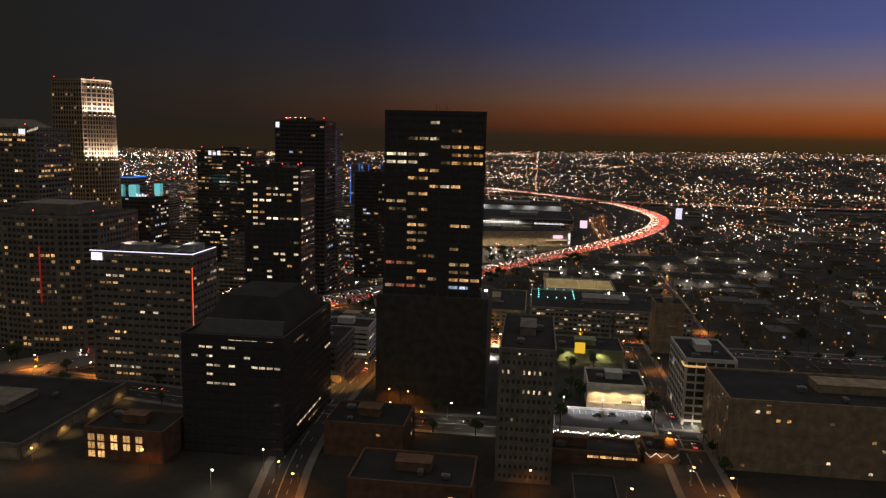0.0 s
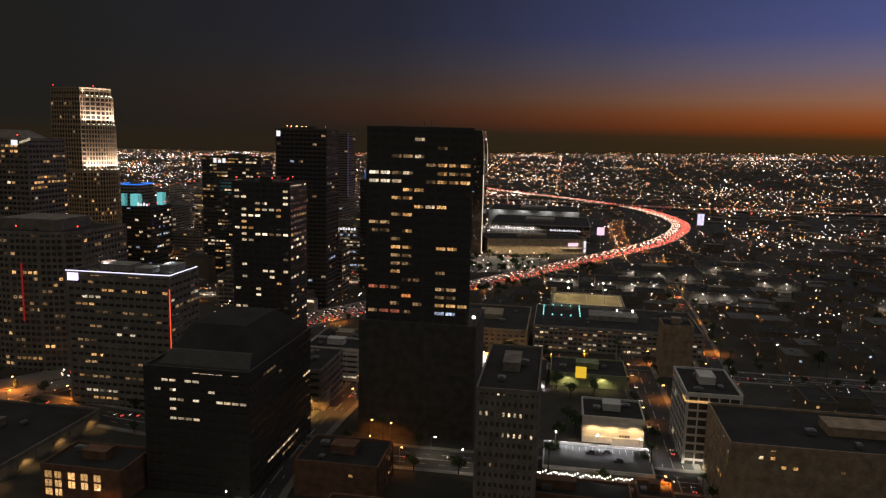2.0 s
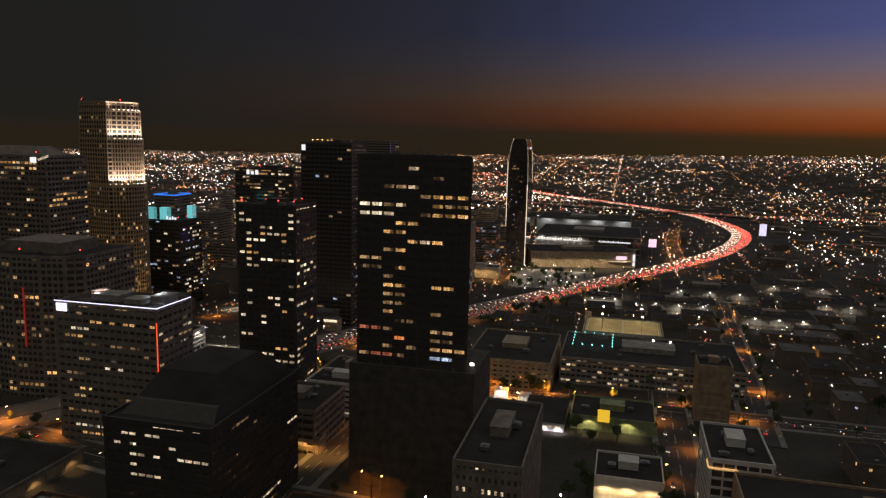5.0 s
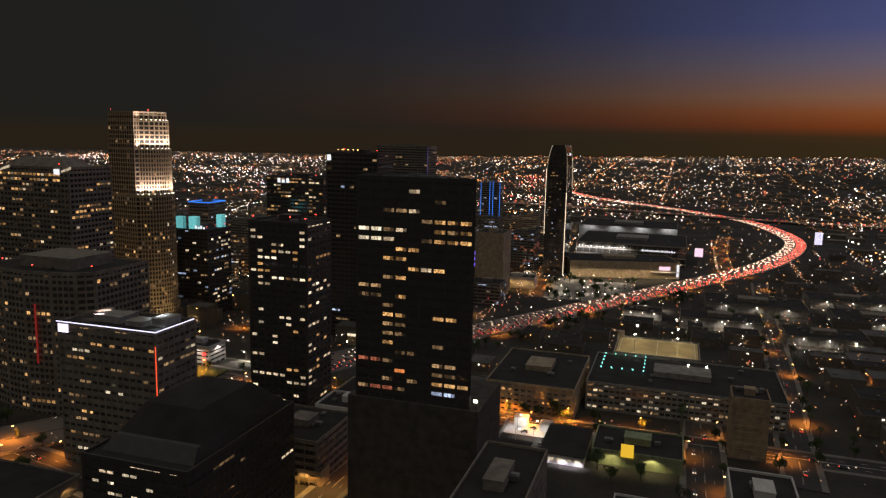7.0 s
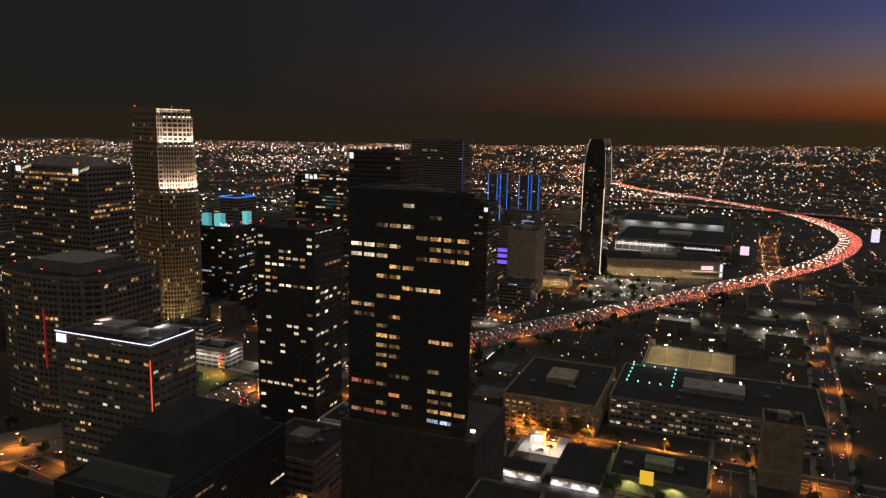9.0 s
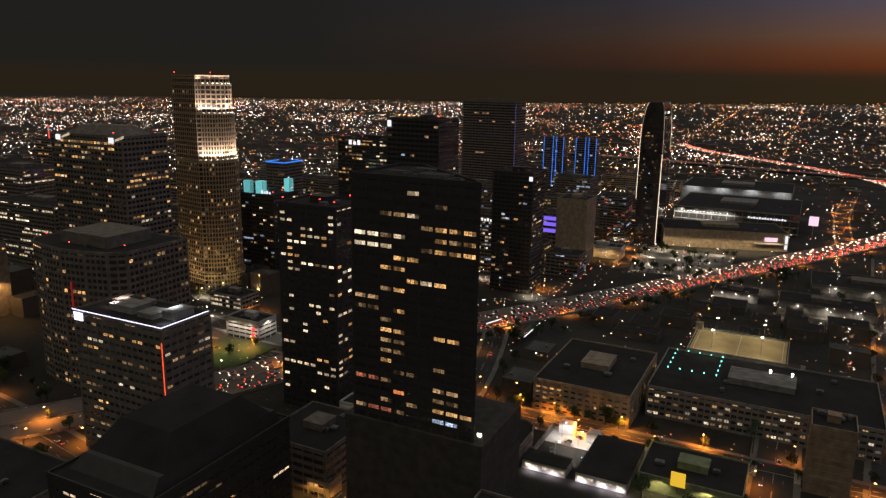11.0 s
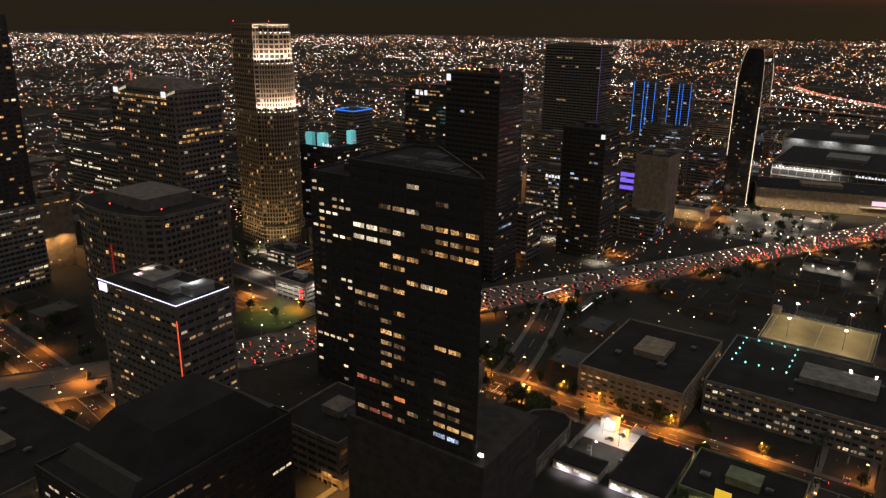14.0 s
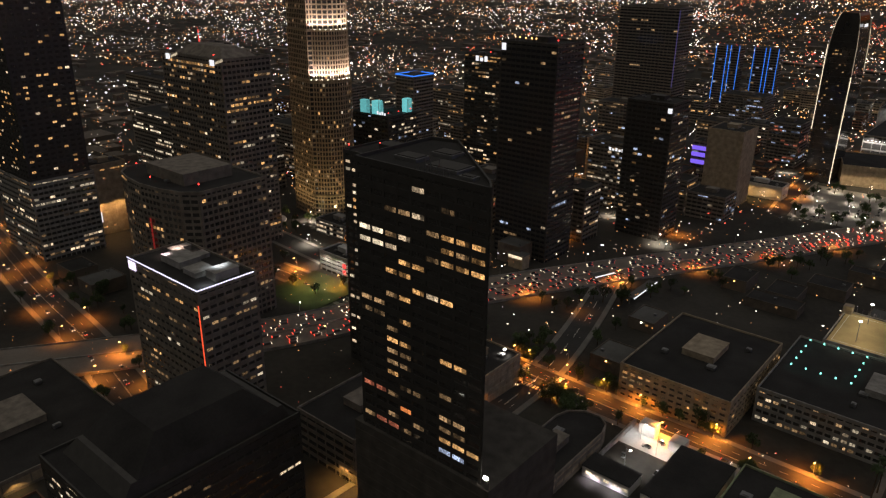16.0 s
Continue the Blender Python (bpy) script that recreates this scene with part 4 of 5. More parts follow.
for x0, y0, w, d2, hh in ((8, 8, 9, 6, 1.0), (22, 6, 12, 8, 0.9), (14, 18, 8, 6, 1.1), (36, 4, 5, 3, 0.8)):
    Geo().box(x0, x0 + w, y0, y0 + d2, 91.58, 91.6 + hh).obj("roof_unit", STEEL, tower)
    Geo().box(x0 + 0.6, x0 + w - 0.6, y0 + 0.6, y0 + d2 - 0.6, 91.6 + hh, 91.9 + hh).obj("unit_cover", BLACK_METAL, tower)
crowned = found(-455, 517)
for x in (-449, -391):
    sign(crowned, x + 1, x + 6, 516.2, 516.7, 141.5, 145.5, SIGN_WHITE, "roof_sign", "square white lit roof sign")
    o = crowned.location
    # The fin glows by itself, in place of floodlight falling on it.
    Geo().hexa([(x + 8 - o.x, -0.9, 143 - o.z), (x + 17 - o.x, -0.9, 145.5 - o.z), (x + 17 - o.x, -0.5, 145.5 - o.z), (x + 8 - o.x, -0.5, 143 - o.z), (x + 8 - o.x, -0.9, 144.4 - o.z), (x + 17 - o.x, -0.9, 147.5 - o.z), (x + 17 - o.x, -0.5, 147.5 - o.z), (x + 8 - o.x, -0.5, 144.4 - o.z)]).obj("floodlit_fin", WIN["W"], crowned)
Geo().prism([(8, 6), (70, 6), (70, 36), (8, 36)], 146 - crowned.location.z, 153 - crowned.location.z, 0, 0, [(20, 14), (58, 14), (58, 28), (20, 28)]).obj("sloped_crown", DARK_CONCRETE, crowned)
for x, y in ((10, 0), (70, 0), (40, 20)):
    beacon(crowned, x, y, 147 - crowned.location.z)

amber_tower = found(-386, 802)
bars(amber_tower, -372, -356, 802, 122, 127, 3, SIGN_WHITE)
for x in (5, 30, 60):
    beacon(amber_tower, x, 2, 129 - amber_tower.location.z)
logo_tower = found(-243, 665)
sign(logo_tower, -242, -238.5, 664.2, 664.7, 153, 158, SIGN_WHITE, "roof_sign", "small white lit emblem")
for x in (10, 14, 19, 24, 28):
    beacon(logo_tower, x, 3, 160 - logo_tower.location.z, AMBER_LAMP)
beacon(logo_tower, 1, 34, 160 - logo_tower.location.z)
beacon(logo_tower, 46, 3, 160 - logo_tower.location.z)
mid = found(-189, 459)
for x, y in ((2, 2), (12, 14), (24, 6), (36, 2), (30, 26)):
    beacon(mid, x, y, 124.5 - mid.location.z)
violet = found(-408, 1163)
sign(violet, -323.2, -322.4, 1162, 1162.8, 60, 158, glow("violet_line", (0.28, 0.22, 0.75), 0.16), "light_edge")
emblem = found(-196, 781)
sign(emblem, -160, -156.5, 780.2, 780.7, 101, 105, SIGN_WHITE, "roof_sign", "small white lit emblem")
inn = found(-262, 842)
bars(inn, -240, -217, 842, 47, 50, 7, SIGN_WHITE)
lantern = found(-430, 688)
for x0, x1, y0, y1 in ((-418, -410, 688, 693), (-405, -397, 690, 697), (-393, -387, 718, 725)):
    sign(lantern, x0, x1, y0, y1, 79.5, 93, LED_CYAN, "roof_lantern", "glowing cyan roof lantern")
    for k in range(4):
        sign(lantern, x1, x1 + 0.2, y0 + (y1 - y0) * (k + 0.5) / 4 - 0.2, y0 + (y1 - y0) * (k + 0.5) / 4 + 0.2, 79.5, 93, STEEL, "lantern_rib")
bars(lantern, -396, -384, 687.8, 82, 85, 4, SIGN_WHITE)
for y in (692, 706, 722):
    beacon(lantern, 44, y - 688, 81.5 - lantern.location.z)
ring = found(-516, 838)
for a in ((-516, -488, 837.2, 838), (-516, -488, 872, 872.8), (-488, -487.2, 838, 872), (-516.8, -516, 838, 872)):
    sign(ring, *a, 90.8, 91.9, LED_BLUE, "light_line", "blue roof light line")

for x0 in (-362, -303):
    twin = building("residential_tower", "dark twin tower with blue light lines up its edges", "tower", x0, 1412, rect(36, 26), 94, bay=4.5, wall=DARK_CONCRETE, glass=GLASS_BLUE, share=0.1, keys="dcw", seed=int(-x0), cap=60, run=1, kit=2, group="blue-lit twin towers")
    for dx in (0, 17, 23, 36):
        sign(twin, x0 + dx - 0.32, x0 + dx + 0.32, 1411, 1411.7, 8, 96, LED_BLUE, "light_line", "blue light line")
    for dx in (3, 30):
        beacon(twin, dx, 2, 95 - twin.location.z)

# ---- the left: towers by the street ----
building("residential_tower", "tall dark tower with warm scattered windows", "tower", -510, 407, rect(56, 41), 196, bay=4.6, floor=3.6, wall=BLACK_METAL, share=0.22, keys="wooO", seed=51, run=1.0, cap=200, pier=2.0, band=1.9, base=66)
building("office_block", "white lit office floors below a dark tower", "office block", -512, 405, rect(60, 45), 66, bay=3.5, floor=3.8, wall=GREY_CONCRETE, share=0.8, keys="ggwd", seed=52, run=4, cap=230, kit=0)
slab = building("apartment_block", "beige slab lit amber from the street", "apartment block", -500, 458, rect(20, 30), 62, bay=4, floor=3.3, wall=BEIGE_STONE, glass=BEIGE_STONE, share=0.12, keys="do", seed=53, cap=50)
Geo().box(20.3, 20.9, 2, 5, 12, 20).obj("lit_sign", SIGN_WHITE, slab, "tall white lit sign")
# Added mid-air spots stand in for amber light from the street.
for x, y in ((-474, 462), (-474, 478), (-492, 454)):
    flood(x, y, 34, 9000, (1.0, 0.55, 0.2), 150)
building("office_block", "dark office block with long lit rows", "office block", -640, 580, rect(90, 40), 70, bay=4, wall=DARK_CONCRETE, share=0.85, keys="gwWg", seed=54, run=6, cap=420)
building("office_block", "dark office block with long lit rows", "office block", -760, 640, rect(80, 50), 88, bay=4, wall=DARK_CONCRETE, share=0.75, keys="gwog", seed=55, run=6, cap=420)
spire = building("residential_tower", "slim tower with a red mast and teal roof light", "tower", -880, 795, rect(44, 40), 104, bay=4, wall=DARK_CONCRETE, share=0.2, keys="odw", seed=56, cap=80)
sign(spire, -857, -856, 800, 801, 104, 122, SIGN_RED, "mast")
sign(spire, -850, -842, 794, 795, 116, 117.5, LED_CYAN, "roof_light")
sign(spire, -836.5, -835.5, 794, 795, 40, 100, glow("teal_line", (0.1, 0.6, 0.6), 0.5), "light_line")
round_tower = found(-350, 415)
dull_red = glow("dull_red_led", (0.9, 0.05, 0.04), 0.2)
for k in range(12):
    Geo().box(47.4, 48.2, -3.6, -2.9, 32 + k * 3.0, 34.6 + k * 3.0).obj("red_light", dull_red, round_tower)
sign(round_tower, -348, -341, 422, 422.6, 85, 88, SIGN_WHITE, "roof_sign")
for x, y in ((6, 14), (40, 4), (74, 14), (60, 40)):
    beacon(round_tower, x, y, 93 - round_tower.location.z)
Geo().box(22, 62, 12, 44, 93 - round_tower.location.z - 1, 99 - round_tower.location.z).obj("roof_house", DARK_CONCRETE, round_tower)

flood(-226, 384, 86, 2600, (1.0, 0.7, 0.6), 140)
flood(-222, 376, 85, 1200, (1.0, 0.75, 0.8), 140)
flood(-192, 384, 87, 2200, (0.8, 0.9, 1.0), 140)
flood(-184, 372, 84, 900, (0.8, 0.9, 1.0), 140)

# ---- near the roof-lit block: garage, round plaza ----
garage = building("parking_garage", "white-lit open parking garage with red signs", "parking garage", -304, 536, rect(30, 20), 17, bay=5, floor=3.1, wall=WHITE_PAINT, share=0.9, keys="gwd", seed=61, run=6, cap=60)
for z in (6, 10.5):
    sign(garage, -279.5, -276.8, 535.2, 535.7, z, z + 2.6, SIGN_RED, "lit_sign", "round red lit sign")
for x, y in ((-296, 531), (-282, 531), (-271, 546)):
    flood(x, y, 17, 3000, (1.0, 0.9, 0.76), 150)
plaza = thing("plaza_canopy", "round white-lit plaza canopy", "canopy", -412, 574, ground_z(-412, 574))
ringp = [(math.cos(a), math.sin(a)) for a in np.linspace(0, 2 * math.pi, 25)[:-1]]
Geo().prism([(x * 13, y * 13) for x, y in ringp], 4.6, 5.2).obj("roof", WHITE_PAINT, plaza)
g = Geo()
for k in range(0, 24, 3):
    g.box(ringp[k][0] * 12 - 0.2, ringp[k][0] * 12 + 0.2, ringp[k][1] * 12 - 0.2, ringp[k][1] * 12 + 0.2, 0, 4.6)
g.obj("columns", STEEL, plaza)
Geo().prism([(x * 13.3, y * 13.3) for x, y in ringp], 4.0, 4.55).obj("rim_light", WIN["W"], plaza)
building("podium_block", "low white-lit block at the foot of the pale tower", "podium", -372, 590, rect(34, 22), 12, wall=GREY_CONCRETE, share=0.8, keys="gw", seed=62, floor=4, bay=4, cap=40)
lawn = Geo().box(-300, -252, 482, 528, 3.2, 5.0).obj("ground_lawn", GRASS)
flood(-272, 506, 19, 9000, (0.85, 1.0, 0.4), 140)
tagged(lawn, "lit green lawn beside the freeway", "lawn", kind="structure")

white_block = found(75.5, 356)
sign(white_block, 75.3, 86, 355.2, 355.7, 38.6, 39.4, WIN["O"], "light_line", "amber light line")
sign(white_block, 74.9, 75.3, 356, 363, 38.6, 39.4, WIN["O"], "light_line", "amber light line")

# ---- in front of the long office building: street blocks by the plaza ----
shops = thing("shop_row", "low white shops round a brightly lit court", "shops", -40, 455, 4.6)
Geo().box(0, 22, 0, 11, 0, 6.2).obj("wing", WHITE_PAINT, shops)
Geo().box(-0.3, 22.3, -0.3, 11.3, 6.2, 6.6).obj("roof", ROOF, shops)
Geo().box(27, 51, 0, 41, 0, 6.4).obj("wing", WHITE_PAINT, shops)
Geo().box(26.7, 51.3, -0.3, 41.3, 6.4, 6.8).obj("roof", ROOF, shops)
Geo().box(4, 12, 46, 52, 0, 6.0).obj("back_house", WHITE_PAINT, shops)
Geo().box(20, 27, 43, 50, 0, 5.0).obj("back_house", WHITE_PAINT, shops)
Geo().box(-1, 0, 11, 52, 0, 3.0).obj("court_wall", GREY_CONCRETE, shops)
for k in range(5):
    Geo().box(2 + k * 4.2, 4.6 + k * 4.2, -0.25, -0.02, 3.2, 4.4).obj("shop_light", WIN["W"], shops)
    Geo().box(28 + k * 4.6, 30.8 + k * 4.6, -0.25, -0.02, 3.2, 4.4).obj("shop_light", WIN["W"], shops)
TAKEN.append((-42, 12, 440, 508))
court = Geo().box(-40.5, 12, 436, 508, 3.8, 4.7).obj("pavement_court", surface("pale_concrete", (0.42, 0.41, 0.4), 0.8, grain=0.25, scale=0.1))
tagged(court, "pale concrete court and car park of the shops", "pavement", kind="structure")


for x, y in ((-27, 473), (-20, 490), (-31, 497)):
    flood(x, y, 13, 4800, (1.0, 0.97, 0.95))
    street_lamp(x - 2, y, 0, False)
for x in (-34, -24, -10, 0, 8):
    flood(x, 453.6, 9.0, 1500, (0.95, 0.85, 1.0), 150)
for k, (x, y, a) in enumerate(((-33, 480, 20), (-28, 493, 95), (-16, 478, 0), (-24, 500, 60), (-30, 443, 80), (-12, 440, 90), (2, 444, 85))):
    car(x, y, a, "parked car in the lit court", "parked cars", False, 4.75)

green = building("shop_block", "low pale green shop building with a yellow sign", "shop", 14, 464, rect(46, 34), 13, bay=5, floor=4, wall=surface("pale_green_paint", (0.3, 0.34, 0.2), 0.85), glass=surface("pale_green_wall", (0.3, 0.34, 0.2), 0.85), share=0.1, keys="d", seed=63, kit=3)
sign(green, 29, 35.5, 463, 463.5, 11.5, 18.5, SIGN_YELLOW, "yellow_sign", "square glowing yellow sign")
sign(green, 31.8, 32.6, 463.5, 464.0, 8, 18, STEEL, "sign_post")
flood(24, 461, 13, 2500, (1, 0.85, 0.4), 140)
flood(45, 461, 13, 2500, (1, 0.85, 0.4), 140)

small = building("office_block", "small white office building with an amber-lit front", "office block", 31, 373, rect(29, 27), 21, bay=5.5, floor=3.8, wall=WHITE_PAINT, glass=WHITE_PAINT, share=0.15, keys="d", seed=64, pier=0.4, band=2.3, kit=3)
for x in (36, 45, 55):
    flood(x, 369.5, 19, 3800, (1.0, 0.66, 0.3), 140)
sign(small, 45, 60, 371.5, 373, 6, 12, WHITE_PAINT, "front_bay")

deck = thing("parking_deck", "open rooftop parking deck with white parapets", "parking garage", 13, 329, 7)
Geo().box(0, 47, 0, 27, 0, 6.4).obj("body", GREY_CONCRETE, deck)
Geo().box(0.4, 46.6, 0.4, 26.6, 6.4, 6.6).obj("deck_surface", ROOF_GREY, deck)
for a in ((0, 47, -0.3, 0.3), (0, 47, 26.7, 27.3), (-0.3, 0.3, 0, 27), (46.7, 47.3, 0, 27)):
    Geo().box(*a, 6.0, 7.6).obj("parapet", WHITE_PAINT, deck)
for k in range(14):
    Geo().box(4 + k * 3, 4.12 + k * 3, 20, 25.5, 6.6, 6.62).obj("bay_line", PAINT, deck)
TAKEN.append((13, 60, 329, 356))
for x, y, a in ((19, 351, 5), (34, 347, 80), (41, 349, 100), (46, 341, 85)):
    car(x, y, a, "parked car on the parking deck", "parked cars", False, 13.62)
for x in (18, 37, 56):
    flood(x, 353, 21, 8500, (0.95, 0.93, 1.0), 140)
    lp = street_lamp_proto(WHITE_LAMP, "white parking deck lamp", 7.0)
    lp.location = (x, 354.5, 13.6)
    lp.rotation_euler = (0, 0, radians(-90))

for x in (79, 87, 95):
    flood(x, 350.5, 14.5, 2600, (1.0, 0.9, 0.72), 150)
# restaurant row with strings of lamps
row = building("restaurant_row", "low dark restaurant row hung with lamps", "restaurant", -12, 300, rect(60, 16), 15, bay=5, floor=4, wall=BRICK, glass=BRICK, share=0.3, keys="oO", seed=65, kit=5)
for k in range(44):
    x = 2 + k * 1.1
    sign(row, x, x + 0.45, 316 + (k % 3) * 0.6, 316.4 + (k % 3) * 0.6, 16.2 + (k % 4) * 0.3, 16.6 + (k % 4) * 0.3, WHITE_LAMP if k % 2 else CROWN_LAMP, "string_lamp")
for k in range(30):
    sign(row, -11 + (k % 10) * 1.05, -10.6 + (k % 10) * 1.05, 299.6, 300, 11.5 + (k // 10) * 1.6, 11.9 + (k // 10) * 1.6, AMBER_LAMP, "string_lamp")
brickhouse = building("brick_house", "brick building with a zigzag light line", "shop", 51, 306, rect(14, 14), 15, bay=7, floor=8, wall=BRICK, glass=BRICK, share=0, seed=66, kit=1)
for k in range(6):
    o = brickhouse.location
    z0, z1 = (12.5, 14.5) if k % 2 else (14.5, 12.5)
    x = 51 + k * 2.3 - o.x
    Geo().hexa([(x, -0.5, z0 - o.z), (x + 2.3, -0.5, z1 - o.z), (x + 2.3, -0.25, z1 - o.z), (x, -0.25, z0 - o.z), (x, -0.5, z0 + 0.3 - o.z), (x + 2.3, -0.5, z1 + 0.3 - o.z), (x + 2.3, -0.25, z1 + 0.3 - o.z), (x, -0.25, z0 + 0.3 - o.z)]).obj("light_line", WIN["W"], brickhouse)
flood(58, 303, 16, 900, (1.0, 0.5, 0.2), 150)
flood(-6, 297, 17, 900, (1.0, 0.6, 0.3), 150)

# ---- left foreground ----
arch = building("brick_house", "brick hall with tall amber lit windows", "hall", -181, 268, rect(34, 22), 23, bay=30, floor=30, wall=BRICK, glass=BRICK, share=0, seed=67, kit=2)
for gx in (3.0, 7.2, 13.0, 18.5, 24.0):
    for z in (3.6, 7.2, 10.8):
        if gx > 12 and z < 4:
            continue
        lit_window(arch, (0, 0), (1, 0), gx, z, 3.0, 2.7, "O")
        Geo().box(gx - 0.08, gx + 0.08, -0.25, -0.16, z - 1.35, z + 1.35).obj("glazing_bar", BLACK_METAL, arch)
building("warehouse", "long dark warehouse with an amber-lit side wall", "warehouse", -292, 262, rect(86, 80), 16, bay=10, floor=7, wall=DARK_CONCRETE, glass=BEIGE_STONE, share=0, seed=68, kit=5)
for y in (270, 290, 312, 334):
    flood(-203.5, y, 15, 900, (1.0, 0.6, 0.22), 120)
building("parking_garage", "white parking garage with lit open floors", "parking garage", -134, 436, rect(34, 24), 27, bay=6, floor=3.2, wall=WHITE_PAINT, share=0.35, keys="gwd", seed=69, run=4, cap=70)
building("apartment_block", "low dark apartment house with amber windows", "apartment block", -85, 290, rect(34, 26), 24, bay=4, floor=3.2, wall=BRICK, glass=BRICK, share=0.1, keys="oO", seed=70, run=1, pier=2.2, cap=14)
building("apartment_block", "low dark apartment house with amber windows", "apartment block", -62, 240, rect(44, 26), 24, bay=4, floor=3.2, wall=BRICK, glass=BRICK, share=0.06, keys="oO", seed=71, run=1, pier=2.2, cap=10)
building("office_block", "low black-roofed block beside the glass tower", "office block", -142, 384, rect(36, 40), 30, bay=5, floor=4, wall=DARK_CONCRETE, share=0.05, keys="wd", seed=72)
round_block = building("curved_block", "low dark block with a curved street corner", "office block", -65, 405, [(0, 0), (23, 0), (23, 70), (21, 77), (16, 81), (8, 80), (2, 75), (0, 68)], 15, bay=6, floor=4, wall=DARK_CONCRETE, glass=BEIGE_STONE, share=0.03, keys="d", seed=73, kit=3)
corner_house = building("office_block", "beige corner block with a blank end wall and a roof lamp", "office block", -140, 466, rect(36, 34), 22, bay=5, floor=3.6, wall=BEIGE_STONE, glass=BEIGE_STONE, share=0.08, keys="od", seed=76, kit=3)
sign(corner_house, -110.4, -109.6, 493.6, 494.4, 22, 25, STEEL, "lamp_post")
sign(corner_house, -110.6, -109.4, 493.4, 494.6, 25, 25.6, WHITE_LAMP, "roof_lamp")
flood(-110, 492.6, 25, 1600, (1.0, 0.92, 0.85), 130)

kiosk = building("shop", "small amber-lit corner shop", "shop", -116, 384, rect(12, 9), 15, bay=4, floor=4, wall=BEIGE_STONE, glass=BEIGE_STONE, share=0.6, keys="O", seed=75, kit=1)
flood(-110, 379, 16, 5200, (1.0, 0.5, 0.12), 150)
flood(-97, 384, 15, 3000, (1.0, 0.45, 0.1), 150)
for x, y in ((-88, 402), (-80, 404), (-70, 352), (-60, 350), (-96, 420)):
    street_lamp(x, y, 90, True, 3500)
for x, y, amber in ((-150, 262, True), (-118, 250, False), (-104, 268, False), (-95, 258, True), (-52, 232, True), (-30, 262, False), (-22, 330, False), (-66, 332, True), (-50, 326, True), (-38, 338, False), (2, 268, True), (38, 262, True), (66, 286, True), (-210, 245, False), (-196, 256, True)):
    street_lamp(x, y, (x * 37) % 360, amber, 1400)
for x, y, rz in ((-101, 501, 90), (-88, 523, 270), (-112, 523, 270), (-78, 501, 90), (-66, 523, 270)):
    street_lamp(x, y, rz, True, 15000)
# ---- long office building, rooftop court, teal deck lamps ----
court_house = building("parking_garage", "parking garage with a floodlit sports court on its roof", "parking garage", 11, 624, rect(60, 48), 21, bay=6, floor=3.3, wall=GREY_CONCRETE, share=0.1, keys="dg", seed=74, kit=0)
o = court_house.location
Geo().box(1, 59, 1, 47, 21 - o.z, 21.25 - o.z).obj("court_floor", surface("court_tan", (0.4, 0.31, 0.15), 0.9, grain=0.25, scale=0.1), court_house)
for a in ((3, 57, 4, 4.3), (3, 57, 43.7, 44), (3, 3.3, 4, 44), (56.7, 57, 4, 44), (29.8, 30.1, 4, 44)):
    Geo().box(*a, 21.26 - o.z, 21.28 - o.z).obj("court_line", PAINT, court_house)
Geo().box(-1, 4, 44, 49, 20 - o.z, 26 - o.z).obj("stair_head", BEIGE_STONE, court_house)
for k in range(21):
    Geo().box(k * 3 - 0.06, k * 3 + 0.06, 47.4, 47.6, 21 - o.z, 25 - o.z).obj("fence_post", STEEL, court_house)
for x, y in ((25, 634), (55, 634), (25, 662), (55, 662)):
    flood(x, y, 33, 9000, (1.0, 0.86, 0.6), 135)
    Geo().box(x - 0.15 - o.x, x + 0.15 - o.x, y - 0.15 - o.y, y + 0.15 - o.y, 21 - o.z, 33 - o.z).obj("mast", STEEL, court_house)
    Geo().box(x - 0.8 - o.x, x + 0.8 - o.x, y - 0.3 - o.y, y + 0.3 - o.y, 33.2 - o.z, 33.9 - o.z).obj("flood_lamp", WHITE_LAMP, court_house)
longb = found(0, 552)
TEAL = glow("teal_lamp", (0.25, 1.0, 0.85), 3.0)
for k in range(16):
    t = k / 16 * 4
    s = t % 1
    x, y = ((6 + 28 * s, 584), (34, 584 + 34 * s), (34 - 28 * s, 618), (6, 618 - 34 * s))[int(t)]
    sign(longb, x - 0.3, x + 0.3, y - 0.3, y + 0.3, 21.5, 22.2, TEAL, "deck_lamp")
for x in (62, 74):
    sign(longb, x, x + 1.2, 600, 601, 24, 24.8, WHITE_LAMP, "roof_lamp")
    sign(longb, x + 0.5, x + 0.7, 600.4, 600.6, 20, 24, STEEL, "lamp_post")
    flood(x + 0.6, 599, 24, 2500, (1, 0.9, 0.75), 130)
for p, q in (((-108, 640), (-108.5, 676)), ((-146, 656), (-140, 673))):
    c = thing("canopy", "canopy edge with a white light bar", "canopy", p[0], p[1], ground_z(*p))
    d = math.dist(p, q)
    u = ((q[0] - p[0]) / d, (q[1] - p[1]) / d)
    Geo().obox((0, 0), u, 0, d, -6, 0, 4.6, 5.0).obj("roof", ROOF_GREY, c)
    Geo().obox((0, 0), u, 0, d, 0.02, 0.6, 4.6, 5.3).obj("light_bar", SIGN_WHITE, c)
    for s in (0.5, d - 0.5):
        Geo().obox((0, 0), u, s - 0.15, s + 0.15, -3.2, -2.9, 0, 4.6).obj("post", STEEL, c)

